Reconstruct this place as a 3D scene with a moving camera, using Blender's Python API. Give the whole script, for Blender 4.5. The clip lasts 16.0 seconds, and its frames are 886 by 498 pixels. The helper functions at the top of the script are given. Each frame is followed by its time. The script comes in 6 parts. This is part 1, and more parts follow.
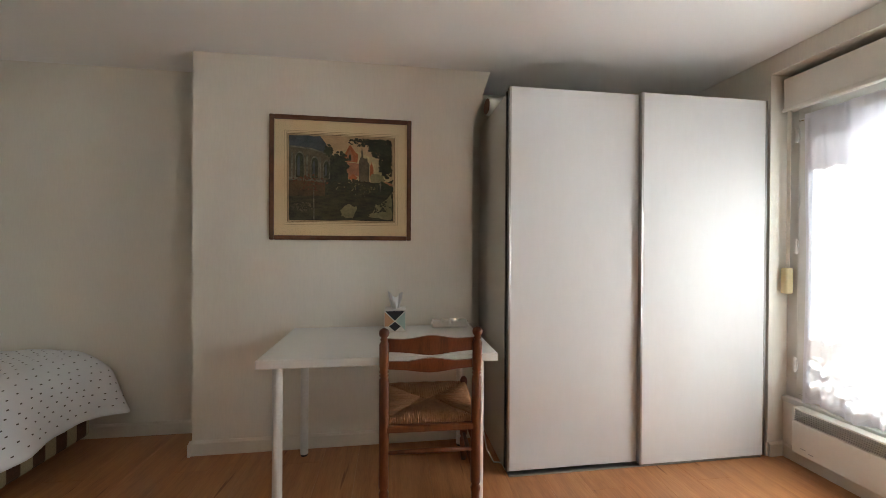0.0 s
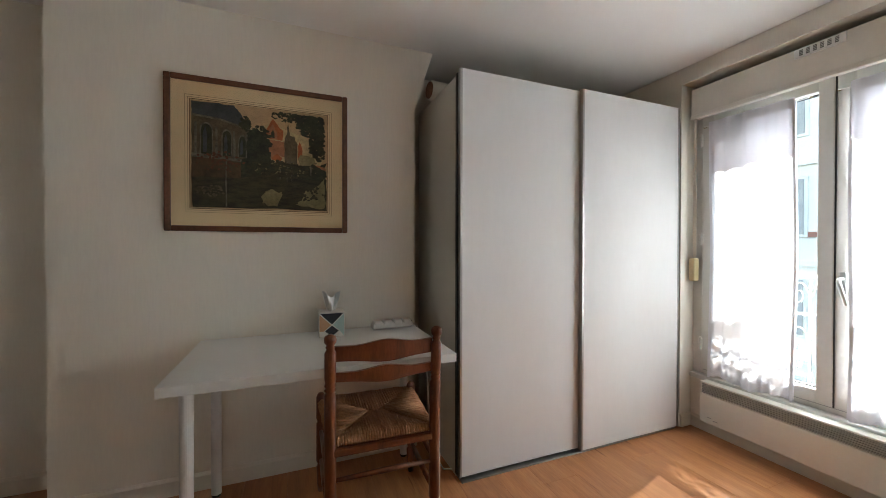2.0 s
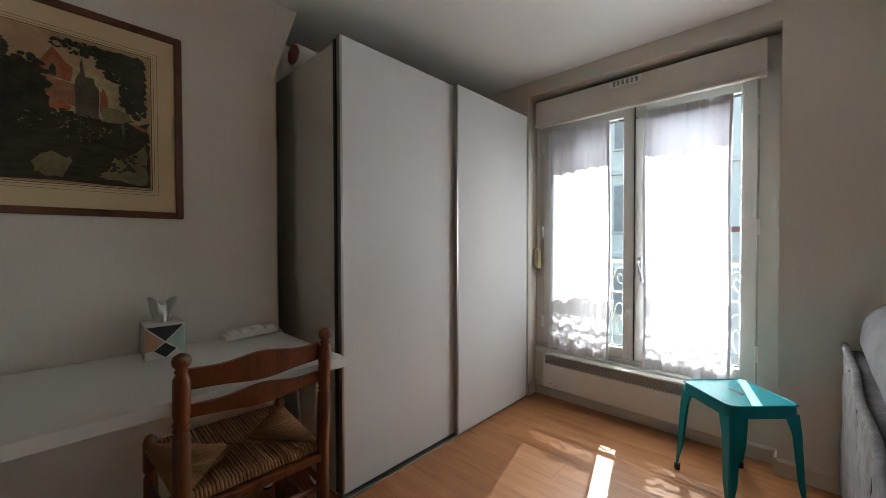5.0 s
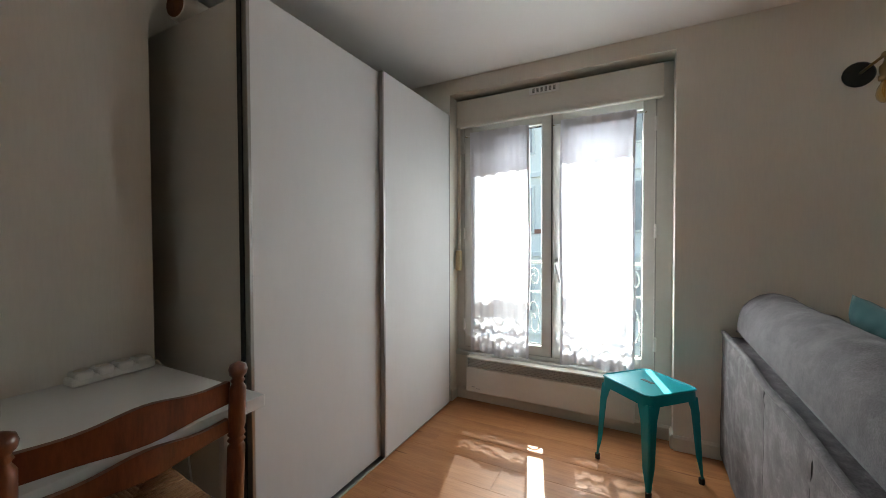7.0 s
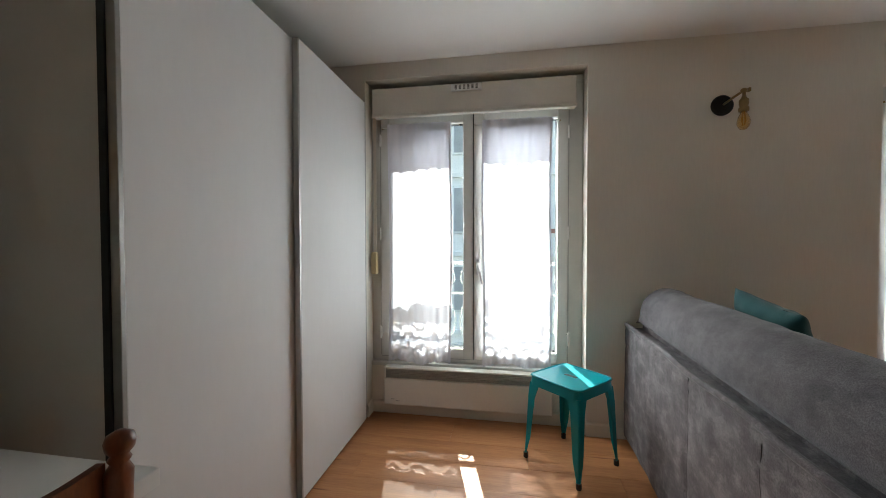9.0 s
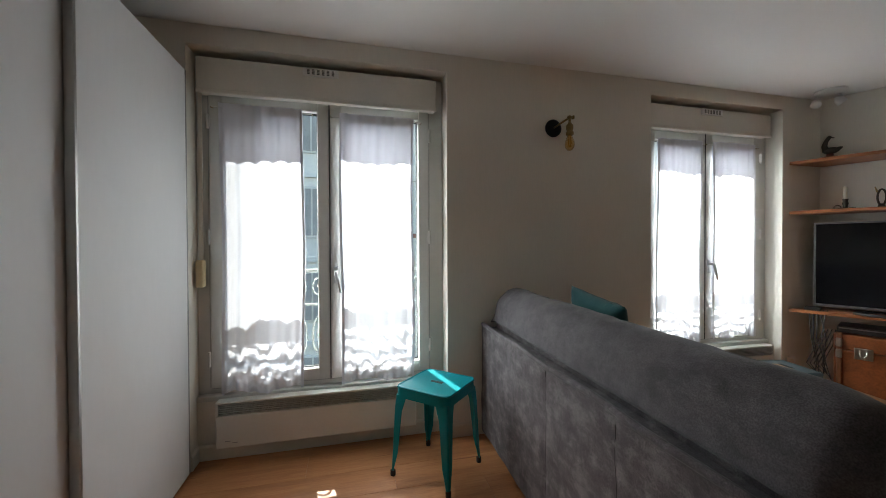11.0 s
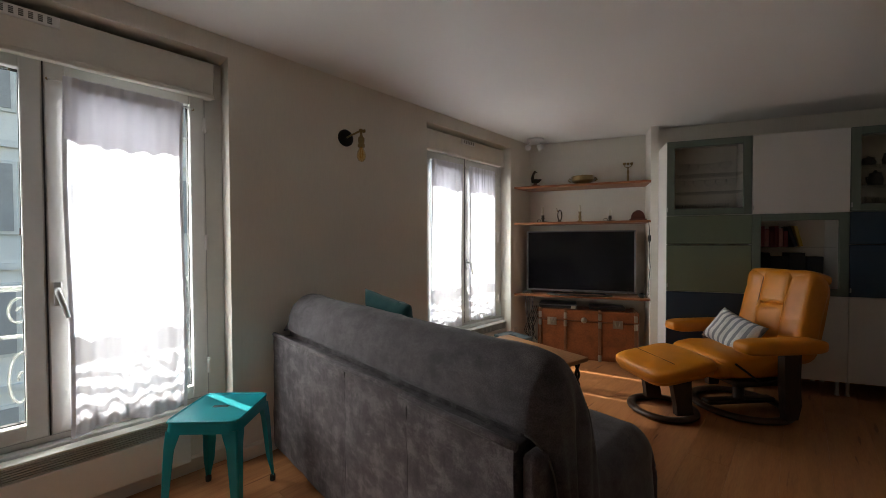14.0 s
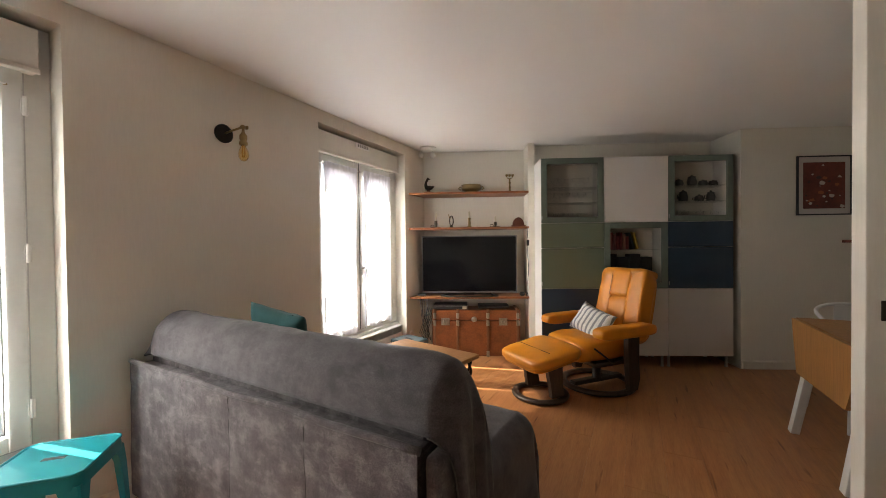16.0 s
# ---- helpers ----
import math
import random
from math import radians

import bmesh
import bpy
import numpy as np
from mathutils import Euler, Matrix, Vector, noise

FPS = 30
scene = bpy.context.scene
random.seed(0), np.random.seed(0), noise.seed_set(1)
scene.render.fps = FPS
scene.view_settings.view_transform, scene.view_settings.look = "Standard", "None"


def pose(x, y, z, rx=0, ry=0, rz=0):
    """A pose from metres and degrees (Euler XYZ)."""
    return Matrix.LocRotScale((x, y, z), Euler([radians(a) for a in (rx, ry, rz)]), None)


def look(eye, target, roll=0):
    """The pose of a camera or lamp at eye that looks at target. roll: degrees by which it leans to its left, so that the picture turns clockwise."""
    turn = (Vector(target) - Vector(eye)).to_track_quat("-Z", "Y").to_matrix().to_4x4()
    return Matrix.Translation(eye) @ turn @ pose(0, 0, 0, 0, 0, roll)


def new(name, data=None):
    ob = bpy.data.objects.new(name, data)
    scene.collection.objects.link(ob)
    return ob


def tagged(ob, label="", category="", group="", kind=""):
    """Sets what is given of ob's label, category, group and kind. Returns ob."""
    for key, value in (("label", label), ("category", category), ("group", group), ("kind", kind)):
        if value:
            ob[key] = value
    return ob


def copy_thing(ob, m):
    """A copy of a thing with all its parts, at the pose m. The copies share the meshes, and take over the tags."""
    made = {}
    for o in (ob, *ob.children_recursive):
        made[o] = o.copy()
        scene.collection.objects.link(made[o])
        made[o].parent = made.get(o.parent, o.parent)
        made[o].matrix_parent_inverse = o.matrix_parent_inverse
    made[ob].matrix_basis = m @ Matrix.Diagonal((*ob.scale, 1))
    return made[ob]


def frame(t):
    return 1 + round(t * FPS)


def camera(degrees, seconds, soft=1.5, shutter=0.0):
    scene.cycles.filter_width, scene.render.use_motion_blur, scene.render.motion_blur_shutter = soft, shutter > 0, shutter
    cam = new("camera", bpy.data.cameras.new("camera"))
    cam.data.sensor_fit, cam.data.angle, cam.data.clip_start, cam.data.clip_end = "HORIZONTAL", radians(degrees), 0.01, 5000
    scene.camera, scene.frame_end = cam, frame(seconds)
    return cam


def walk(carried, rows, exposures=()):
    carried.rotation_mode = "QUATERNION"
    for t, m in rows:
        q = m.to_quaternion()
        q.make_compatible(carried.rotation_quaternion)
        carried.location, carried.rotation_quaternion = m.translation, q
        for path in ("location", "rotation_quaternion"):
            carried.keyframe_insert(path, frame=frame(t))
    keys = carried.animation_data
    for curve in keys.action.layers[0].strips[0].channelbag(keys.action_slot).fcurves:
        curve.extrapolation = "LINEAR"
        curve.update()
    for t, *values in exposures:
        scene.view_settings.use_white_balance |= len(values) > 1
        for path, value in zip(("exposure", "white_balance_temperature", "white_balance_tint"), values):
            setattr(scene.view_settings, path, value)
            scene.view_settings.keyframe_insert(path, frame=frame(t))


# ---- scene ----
cam = camera(100.24, 16.0, soft=0.6)
# seconds, x, y, z, yaw, pitch, roll
ROWS = [
    (0.0, -0.027, -0.032, 1.181, -7.89, -0.30, 0.34),
    (0.5, -0.047, 0.034, 1.177, -10.83, -0.46, 0.29),
    (1.0, -0.083, 0.092, 1.168, -14.48, -0.51, 0.21),
    (1.5, -0.123, 0.136, 1.157, -17.89, -0.51, 0.14),
    (2.0, -0.176, 0.180, 1.152, -21.89, -0.51, 0.08),
    (2.5, -0.220, 0.219, 1.146, -25.54, -0.56, -0.01),
    (3.0, -0.255, 0.254, 1.141, -29.48, -0.63, -0.09),
    (3.5, -0.275, 0.279, 1.139, -33.18, -0.76, -0.10),
    (4.0, -0.294, 0.306, 1.137, -37.60, -0.90, -0.03),
    (4.5, -0.293, 0.345, 1.128, -41.90, -1.01, -0.07),
    (5.0, -0.287, 0.402, 1.123, -46.69, -1.04, -0.13),
    (7.5, -0.248, 0.714, 1.151, -66.26, -1.33, -0.17),
    (8.0, -0.240, 0.795, 1.155, -70.11, -1.43, -0.14),
    (10.5, -0.032, 0.988, 1.141, -98.49, -0.73, -0.17),
    (11.0, -0.020, 1.000, 1.150, -103.97, -0.65, -0.24),
    (11.5, -0.028, 1.016, 1.159, -109.06, -0.73, -0.27),
    (12.0, -0.044, 1.028, 1.171, -114.60, -0.85, -0.21),
    (12.5, -0.060, 1.037, 1.180, -119.61, -0.99, -0.21),
    (13.0, -0.062, 1.053, 1.184, -125.46, -1.08, -0.17),
    (13.5, -0.068, 1.067, 1.191, -130.75, -1.10, -0.18),
    (14.0, -0.075, 1.081, 1.194, -136.10, -1.08, -0.23),
    (14.5, -0.078, 1.090, 1.200, -140.45, -1.01, -0.31),
    (15.0, -0.080, 1.101, 1.206, -144.74, -0.94, -0.43),
    (15.5, -0.077, 1.108, 1.214, -148.60, -0.87, -0.53),
    (16.0, -0.068, 1.110, 1.218, -152.53, -0.80, -0.60),
]
EXPOSURES = [(0.0, 3.0, 6650, 4), (1.5, 2.8, 6500, 4), (3.5, 2.3, 6500, 5), (5.0, 1.92, 6450, 4), (8.0, 2.0, 6450, 2), (10.5, 1.55, 6350, 3), (12.5, 1.17, 6500, 4), (14.0, 1.3, 6800, 8), (15.0, 1.82, 6950, 9), (16.0, 2.47, 7250, 9)]
walk(cam, [(t, pose(x, y, z, 90 + pitch, 0, yaw) @ pose(0, 0, 0, 0, 0, roll)) for t, x, y, z, yaw, pitch, roll in ROWS], EXPOSURES)

# ---- world, sun, window light ----
world = bpy.data.worlds.new("world")
scene.world = world
world.use_nodes = True
wn = world.node_tree
sky = wn.nodes.new("ShaderNodeTexSky")
sky.sky_type = "NISHITA"
sky.sun_disc = False
SUN_TRAVEL = Vector((-0.973 * 0.70, -0.232 * 0.70, -0.714))
sky.sun_elevation = math.asin(0.714)
sky.sun_rotation = math.atan2(0.973, 0.232)
bg = wn.nodes["Background"]
bg.inputs[1].default_value = 0.15
wn.links.new(sky.outputs[0], bg.inputs[0])

sun_data = bpy.data.lights.new("sun", "SUN")
sun_data.energy = 4.5
sun_data.angle = radians(0.5)
sun_data.color = (1.0, 0.95, 0.86)
sun = new("sun", sun_data)
sun.matrix_world = look(Vector((8, 3, 8)), Vector((8, 3, 8)) + SUN_TRAVEL)

WALL_X = 2.105
CEIL = 2.273
# windows: recess y0, y1, glass edges of both leaves, curtain edges
WINDOWS = [
    dict(r0=0.445, r1=1.802, f0=0.505, f1=1.765, mid=1.115, top=1.985, sill=0.345, cur=((1.252, 1.668), (0.632, 1.058))),
    dict(r0=-2.206, r1=-1.000, f0=-2.150, f1=-1.035, mid=-1.585, top=1.985, sill=0.395, cur=((-1.512, -1.122), (-2.030, -1.625))),
]
WINDOW_POWER = 17.0


def window_light(y0, y1, z0, z1, share, turn):
    """Sky light that falls in slantwise through one half of a curtain."""
    data = bpy.data.lights.new("window_sky", "AREA")
    data.shape = "RECTANGLE"
    data.size, data.size_y = y1 - y0, z1 - z0
    data.energy = WINDOW_POWER * share * (y1 - y0) * (z1 - z0)
    data.spread = radians(138)
    data.color = (0.97, 0.99, 1.0)
    ob = new("window_sky", data)
    eye = Vector((2.345, (y0 + y1) / 2, (z0 + z1) / 2))
    ob.matrix_world = look(eye, eye + Vector((-1, turn, -0.40)))
    return ob


for w in WINDOWS:
    for a, b in w["cur"]:
        zlo, zhi = w["sill"] + 0.08, w["top"] - 0.12
        end = b - (0.15 if b > 1.5 else 0.03)
        for k in range(3):
            window_light(a + 0.03, end, zlo + (zhi - zlo) * k / 3, zlo + (zhi - zlo) * (k + 1) / 3, 0.55 if b > 1.5 else 0.95 if b > 0 else 1.1, -0.55 if b > 1.5 else -0.15)


# ---- materials ----
def nodes_of(name):
    m = bpy.data.materials.new(name)
    m.use_nodes = True
    t = m.node_tree
    return m, t, t.nodes["Principled BSDF"]


def coords(t, scale=(1, 1, 1), rot=(0, 0, 0)):
    tc = t.nodes.new("ShaderNodeTexCoord")
    mp = t.nodes.new("ShaderNodeMapping")
    mp.inputs["Scale"].default_value = scale
    mp.inputs["Rotation"].default_value = rot
    t.links.new(tc.outputs["Object"], mp.inputs["Vector"])
    return mp.outputs["Vector"]


def noise_tex(t, vec, scale, detail=4, rough=0.55):
    n = t.nodes.new("ShaderNodeTexNoise")
    n.inputs["Scale"].default_value = scale
    n.inputs["Detail"].default_value = detail
    n.inputs["Roughness"].default_value = rough
    t.links.new(vec, n.inputs["Vector"])
    return n.outputs["Fac"]


def ramp(t, fac, stops):
    r = t.nodes.new("ShaderNodeValToRGB")
    e = r.color_ramp.elements
    while len(e) < len(stops):
        e.new(0.5)
    for el, (pos, col) in zip(e, stops):
        el.position = pos
        el.color = (*col, 1) if len(col) == 3 else col
    t.links.new(fac, r.inputs["Fac"])
    return r.outputs["Color"]


def mixc(t, fac, a, b, mode="MIX"):
    m = t.nodes.new("ShaderNodeMix")
    m.data_type = "RGBA"
    m.blend_type = mode
    for sock, val in ((m.inputs["Factor"], fac), (m.inputs["A"], a), (m.inputs["B"], b)):
        if isinstance(val, (int, float)):
            sock.default_value = val
        elif isinstance(val, tuple):
            sock.default_value = (*val, 1) if len(val) == 3 else val
        else:
            t.links.new(val, sock)
    return m.outputs["Result"]


def bump(t, bsdf, height, strength, dist=0.01):
    b = t.nodes.new("ShaderNodeBump")
    b.inputs["Strength"].default_value = strength
    b.inputs["Distance"].default_value = dist
    t.links.new(height, b.inputs["Height"])
    t.links.new(b.outputs["Normal"], bsdf.inputs["Normal"])


def tint(c, f):
    return tuple(max(0.0, min(1.0, v * f)) for v in c)


def paint(name, color, rough=0.5, metal=0.0, vary=0.12, big=2.5, fine=60.0, relief=0.08, stretch=(1, 1, 1), spec=0.5, coat=0.0):
    """Plain coat with stains at one scale, grain at another and a fine relief."""
    m, t, b = nodes_of(name)
    v = coords(t, stretch)
    n1 = noise_tex(t, v, big, 3)
    n2 = noise_tex(t, v, fine, 4)
    c1 = ramp(t, n1, [(0.3, tint(color, 1 - vary)), (0.7, tint(color, 1 + vary * 0.6))])
    c2 = ramp(t, n2, [(0.3, (1 - vary * 0.7,) * 3), (0.7, (1, 1, 1))])
    t.links.new(mixc(t, 1.0, c1, c2, "MULTIPLY"), b.inputs["Base Color"])
    r = ramp(t, n1, [(0.2, (max(0, rough - 0.06),) * 3), (0.8, (min(1, rough + 0.06),) * 3)])
    t.links.new(r, b.inputs["Roughness"])
    b.inputs["Metallic"].default_value = metal
    b.inputs["Specular IOR Level"].default_value = spec
    b.inputs["Coat Weight"].default_value = coat
    bump(t, b, n2, relief, 0.004)
    return m


def wood(name, color, dark, rough=0.4, grain=(1, 14, 14), scale=3.0, relief=0.1, coat=0.0):
    m, t, b = nodes_of(name)
    v = coords(t, grain)
    n1 = noise_tex(t, v, scale, 6, 0.6)
    n2 = noise_tex(t, v, scale * 7, 4, 0.6)
    n3 = noise_tex(t, coords(t), 3.0, 2)
    c1 = ramp(t, n1, [(0.25, dark), (0.5, color), (0.8, tint(color, 1.15))])
    c2 = ramp(t, n2, [(0.3, (0.72, 0.72, 0.72)), (0.62, (1, 1, 1))])
    c3 = ramp(t, n3, [(0.3, (0.85, 0.85, 0.85)), (0.7, (1, 1, 1))])
    t.links.new(mixc(t, 1.0, mixc(t, 1.0, c1, c2, "MULTIPLY"), c3, "MULTIPLY"), b.inputs["Base Color"])
    b.inputs["Roughness"].default_value = rough
    b.inputs["Coat Weight"].default_value = coat
    bump(t, b, n2, relief, 0.003)
    return m


def wall_paper(name, color):
    """Painted glass-fibre wallpaper: fine upright threads."""
    m, t, b = nodes_of(name)
    v = coords(t, (1, 1, 0.12))
    n1 = noise_tex(t, coords(t), 1.1, 3)
    n2 = noise_tex(t, v, 130, 3)
    n3 = noise_tex(t, coords(t, (1, 1, 0.04)), 420, 2)
    c1 = ramp(t, n1, [(0.3, tint(color, 0.94)), (0.7, tint(color, 1.03))])
    c2 = ramp(t, n2, [(0.3, (0.965, 0.965, 0.965)), (0.65, (1, 1, 1))])
    t.links.new(mixc(t, 1.0, c1, c2, "MULTIPLY"), b.inputs["Base Color"])
    b.inputs["Roughness"].default_value = 0.62
    add = t.nodes.new("ShaderNodeMath")
    add.operation = "ADD"
    t.links.new(n2, add.inputs[0])
    t.links.new(n3, add.inputs[1])
    bump(t, b, add.outputs[0], 0.14, 0.002)
    return m


def floor_wood(name):
    m, t, b = nodes_of(name)
    info = t.nodes.new("ShaderNodeObjectInfo")
    off = t.nodes.new("ShaderNodeVectorMath")
    off.operation = "ADD"
    sc = t.nodes.new("ShaderNodeVectorMath")
    sc.operation = "SCALE"
    sc.inputs[0].default_value = (17, 31, 7)
    t.links.new(info.outputs["Random"], sc.inputs["Scale"])
    t.links.new(coords(t, (0.9, 9, 9)), off.inputs[0])
    t.links.new(sc.outputs[0], off.inputs[1])
    n1 = noise_tex(t, off.outputs[0], 2.2, 6, 0.62)
    n2 = noise_tex(t, off.outputs[0], 16, 4, 0.6)
    c1 = ramp(t, n1, [(0.26, (0.35, 0.142, 0.053)), (0.5, (0.455, 0.196, 0.076)), (0.75, (0.525, 0.255, 0.108))])
    c2 = ramp(t, n2, [(0.3, (0.84, 0.82, 0.80)), (0.6, (1, 1, 1))])
    c3 = ramp(t, info.outputs["Random"], [(0.0, (0.93, 0.92, 0.91)), (1.0, (1.0, 1.0, 1.0))])
    kn = noise_tex(t, off.outputs[0], 3.6, 2, 0.4)
    c4 = ramp(t, kn, [(0.24, (0.52, 0.42, 0.36)), (0.31, (1, 1, 1))])
    full = mixc(t, 1.0, mixc(t, 1.0, c1, c2, "MULTIPLY"), mixc(t, 1.0, c3, c4, "MULTIPLY"), "MULTIPLY")
    t.links.new(full, b.inputs["Base Color"])
    r = ramp(t, n1, [(0.2, (0.30,) * 3), (0.8, (0.42,) * 3)])
    t.links.new(r, b.inputs["Roughness"])
    bump(t, b, n2, 0.06, 0.002)
    return m


def velvet(name, color, light, brushed=1.0):
    m, t, b = nodes_of(name)
    n1 = noise_tex(t, coords(t, (1.0, 1.0, 1.6)), 9, 6, 0.7)
    n2 = noise_tex(t, coords(t), 190, 3)
    c = ramp(t, n1, [(0.38, tint(color, 0.92)), (0.50, tint(color, 1.3)), (0.60, light)])
    n3 = noise_tex(t, coords(t, (1.0, 1.0, 0.35), (0, 0.35, 0)), 26, 5, 0.7)
    c3 = ramp(t, n3, [(0.38, (1 - 0.36 * brushed,) * 3), (0.60, (1 + 0.22 * brushed,) * 3)])
    n4 = noise_tex(t, coords(t), 320, 2)
    c4 = ramp(t, n4, [(0.35, (0.62,) * 3), (0.65, (1.15,) * 3)])
    t.links.new(mixc(t, 1.0, mixc(t, 1.0, c, c3, "MULTIPLY"), c4, "MULTIPLY"), b.inputs["Base Color"])
    b.inputs["Roughness"].default_value = 0.85
    b.inputs["Sheen Weight"].default_value = 0.18
    b.inputs["Sheen Roughness"].default_value = 0.4
    bump(t, b, n2, 0.3, 0.003)
    return m


def leather(name, color):
    m, t, b = nodes_of(name)
    n1 = noise_tex(t, coords(t), 5, 4)
    v = t.nodes.new("ShaderNodeTexVoronoi")
    v.inputs["Scale"].default_value = 260
    t.links.new(coords(t), v.inputs["Vector"])
    c = ramp(t, n1, [(0.3, tint(color, 0.82)), (0.7, tint(color, 1.08))])
    t.links.new(c, b.inputs["Base Color"])
    b.inputs["Roughness"].default_value = 0.42
    bump(t, b, v.outputs["Distance"], 0.12, 0.002)
    return m


def cloth(name, color, weave=300.0, rough=0.9, vary=0.1):
    m, t, b = nodes_of(name)
    n1 = noise_tex(t, coords(t), 9, 4)
    n2 = noise_tex(t, coords(t), weave, 2)
    c = ramp(t, n1, [(0.3, tint(color, 1 - vary)), (0.7, tint(color, 1 + vary))])
    t.links.new(c, b.inputs["Base Color"])
    b.inputs["Roughness"].default_value = rough
    b.inputs["Sheen Weight"].default_value = 0.2
    bump(t, b, n2, 0.3, 0.002)
    return m


def sheer(name, lace=False, dense=False, through_share=0.11):
    """Curtain voile: partly open weave; hems and lace are denser."""
    m = bpy.data.materials.new(name)
    m.use_nodes = True
    t = m.node_tree
    t.nodes.remove(t.nodes["Principled BSDF"])
    out = t.nodes["Material Output"]
    dif = t.nodes.new("ShaderNodeBsdfDiffuse")
    tra = t.nodes.new("ShaderNodeBsdfTranslucent")
    clear = t.nodes.new("ShaderNodeBsdfTransparent")
    col = (0.79, 0.79, 0.84, 1)
    dif.inputs[0].default_value = col
    tra.inputs[0].default_value = col
    cl = t.nodes.new("ShaderNodeMixShader")
    cl.inputs[0].default_value = through_share if dense else 0.34
    t.links.new(dif.outputs[0], cl.inputs[1])
    t.links.new(tra.outputs[0], cl.inputs[2])
    mx = t.nodes.new("ShaderNodeMixShader")
    t.links.new(clear.outputs[0], mx.inputs[1])
    t.links.new(cl.outputs[0], mx.inputs[2])
    t.links.new(mx.outputs[0], out.inputs[0])
    if lace:
        # opaque ribbons that curl over an open voile ground
        w = t.nodes.new("ShaderNodeTexWave")
        w.bands_direction = "Z"
        w.inputs["Scale"].default_value = 4.2
        w.inputs["Distortion"].default_value = 8.0
        w.inputs["Detail"].default_value = 1.2
        w.inputs["Detail Scale"].default_value = 1.7
        t.links.new(coords(t, (1, 2.2, 1.0)), w.inputs["Vector"])
        t.links.new(ramp(t, w.outputs["Fac"], [(0.46, (through_share,) * 3), (0.54, (0.36,) * 3)]), cl.inputs[0])
        t.links.new(ramp(t, w.outputs["Fac"], [(0.46, (0.99,) * 3), (0.54, (0.90,) * 3)]), mx.inputs[0])
    else:
        n = noise_tex(t, coords(t, (1, 40, 1)), 6, 3)
        lo, hi = (0.993, 0.998) if dense else (0.90, 0.94)
        t.links.new(ramp(t, n, [(0.3, (lo,) * 3), (0.7, (hi,) * 3)]), mx.inputs[0])
    return m


def clear_glass(name, color=(1, 1, 1), rough=0.0, ior=1.45):
    """Thin pane: mostly clear, with a gloss that grows at grazing angles."""
    m = bpy.data.materials.new(name)
    m.use_nodes = True
    t = m.node_tree
    t.nodes.remove(t.nodes["Principled BSDF"])
    out = t.nodes["Material Output"]
    clear = t.nodes.new("ShaderNodeBsdfTransparent")
    clear.inputs[0].default_value = (*color, 1)
    gl = t.nodes.new("ShaderNodeBsdfGlossy")
    gl.inputs["Roughness"].default_value = rough
    lw = t.nodes.new("ShaderNodeLayerWeight")
    lw.inputs["Blend"].default_value = 0.5
    fr = t.nodes.new("ShaderNodeMath")
    fr.operation = "POWER"
    fr.inputs[1].default_value = 4.0 / (ior * ior) * 2.0
    t.links.new(lw.outputs["Facing"], fr.inputs[0])
    mx = t.nodes.new("ShaderNodeMixShader")
    t.links.new(fr.outputs[0], mx.inputs[0])
    t.links.new(clear.outputs[0], mx.inputs[1])
    t.links.new(gl.outputs[0], mx.inputs[2])
    t.links.new(mx.outputs[0], out.inputs[0])
    return m


def striped(name, a, b_col, axis, width, rough=0.9, share=0.5):
    m, t, b = nodes_of(name)
    sep = t.nodes.new("ShaderNodeSeparateXYZ")
    t.links.new(coords(t), sep.inputs[0])
    k = t.nodes.new("ShaderNodeMath")
    k.operation = "DIVIDE"
    t.links.new(sep.outputs[axis], k.inputs[0])
    k.inputs[1].default_value = width
    fr = t.nodes.new("ShaderNodeMath")
    fr.operation = "FRACT"
    t.links.new(k.outputs[0], fr.inputs[0])
    n = noise_tex(t, coords(t), 120, 3)
    c = ramp(t, fr.outputs[0], [(0.0, a), (share - 0.03, a), (share + 0.03, b_col), (0.97, b_col), (1.0, a)])
    c2 = ramp(t, n, [(0.3, (0.75,) * 3), (0.7, (1,) * 3)])
    t.links.new(mixc(t, 1.0, c, c2, "MULTIPLY"), b.inputs["Base Color"])
    b.inputs["Roughness"].default_value = rough
    bump(t, b, n, 0.3, 0.002)
    return m


M_WALL = wall_paper("wall_paint", (0.81, 0.765, 0.68))
M_CEIL = paint("ceiling_paint", (0.88, 0.86, 0.83), 0.55, vary=0.03, big=0.9, fine=150, relief=0.06)
M_BASE = paint("skirting_paint", (0.75, 0.69, 0.60), 0.45, vary=0.06)
M_FLOOR = floor_wood("laminate_oak")
M_GAP = paint("floor_joint", (0.20, 0.085, 0.035), 0.6)
M_PVC = paint("window_pvc", (0.66, 0.65, 0.61), 0.35, vary=0.05, big=4, relief=0.02)
M_BOX = paint("shutter_box_paint", (0.74, 0.70, 0.62), 0.45, vary=0.05, big=5, relief=0.05)
M_PANE = clear_glass("window_glass", (0.97, 0.99, 0.98))
M_SHEER = sheer("curtain_voile")
M_DENSE = sheer("curtain_double_voile", dense=True, through_share=0.11)
M_LACE = sheer("curtain_lace", lace=True, through_share=0.07)
M_HEADING = sheer("curtain_rod_pocket", dense=True, through_share=0.05)
M_HEM = sheer("curtain_hem_band", dense=True, through_share=0.07)
M_STRAP = paint("shutter_strap_yellowed", (0.70, 0.58, 0.34), 0.4, vary=0.08)
M_METAL = paint("brushed_metal", (0.55, 0.55, 0.55), 0.32, 1.0, vary=0.1)
M_HEATER = paint("heater_enamel", (0.80, 0.78, 0.72), 0.35, vary=0.04, relief=0.03)
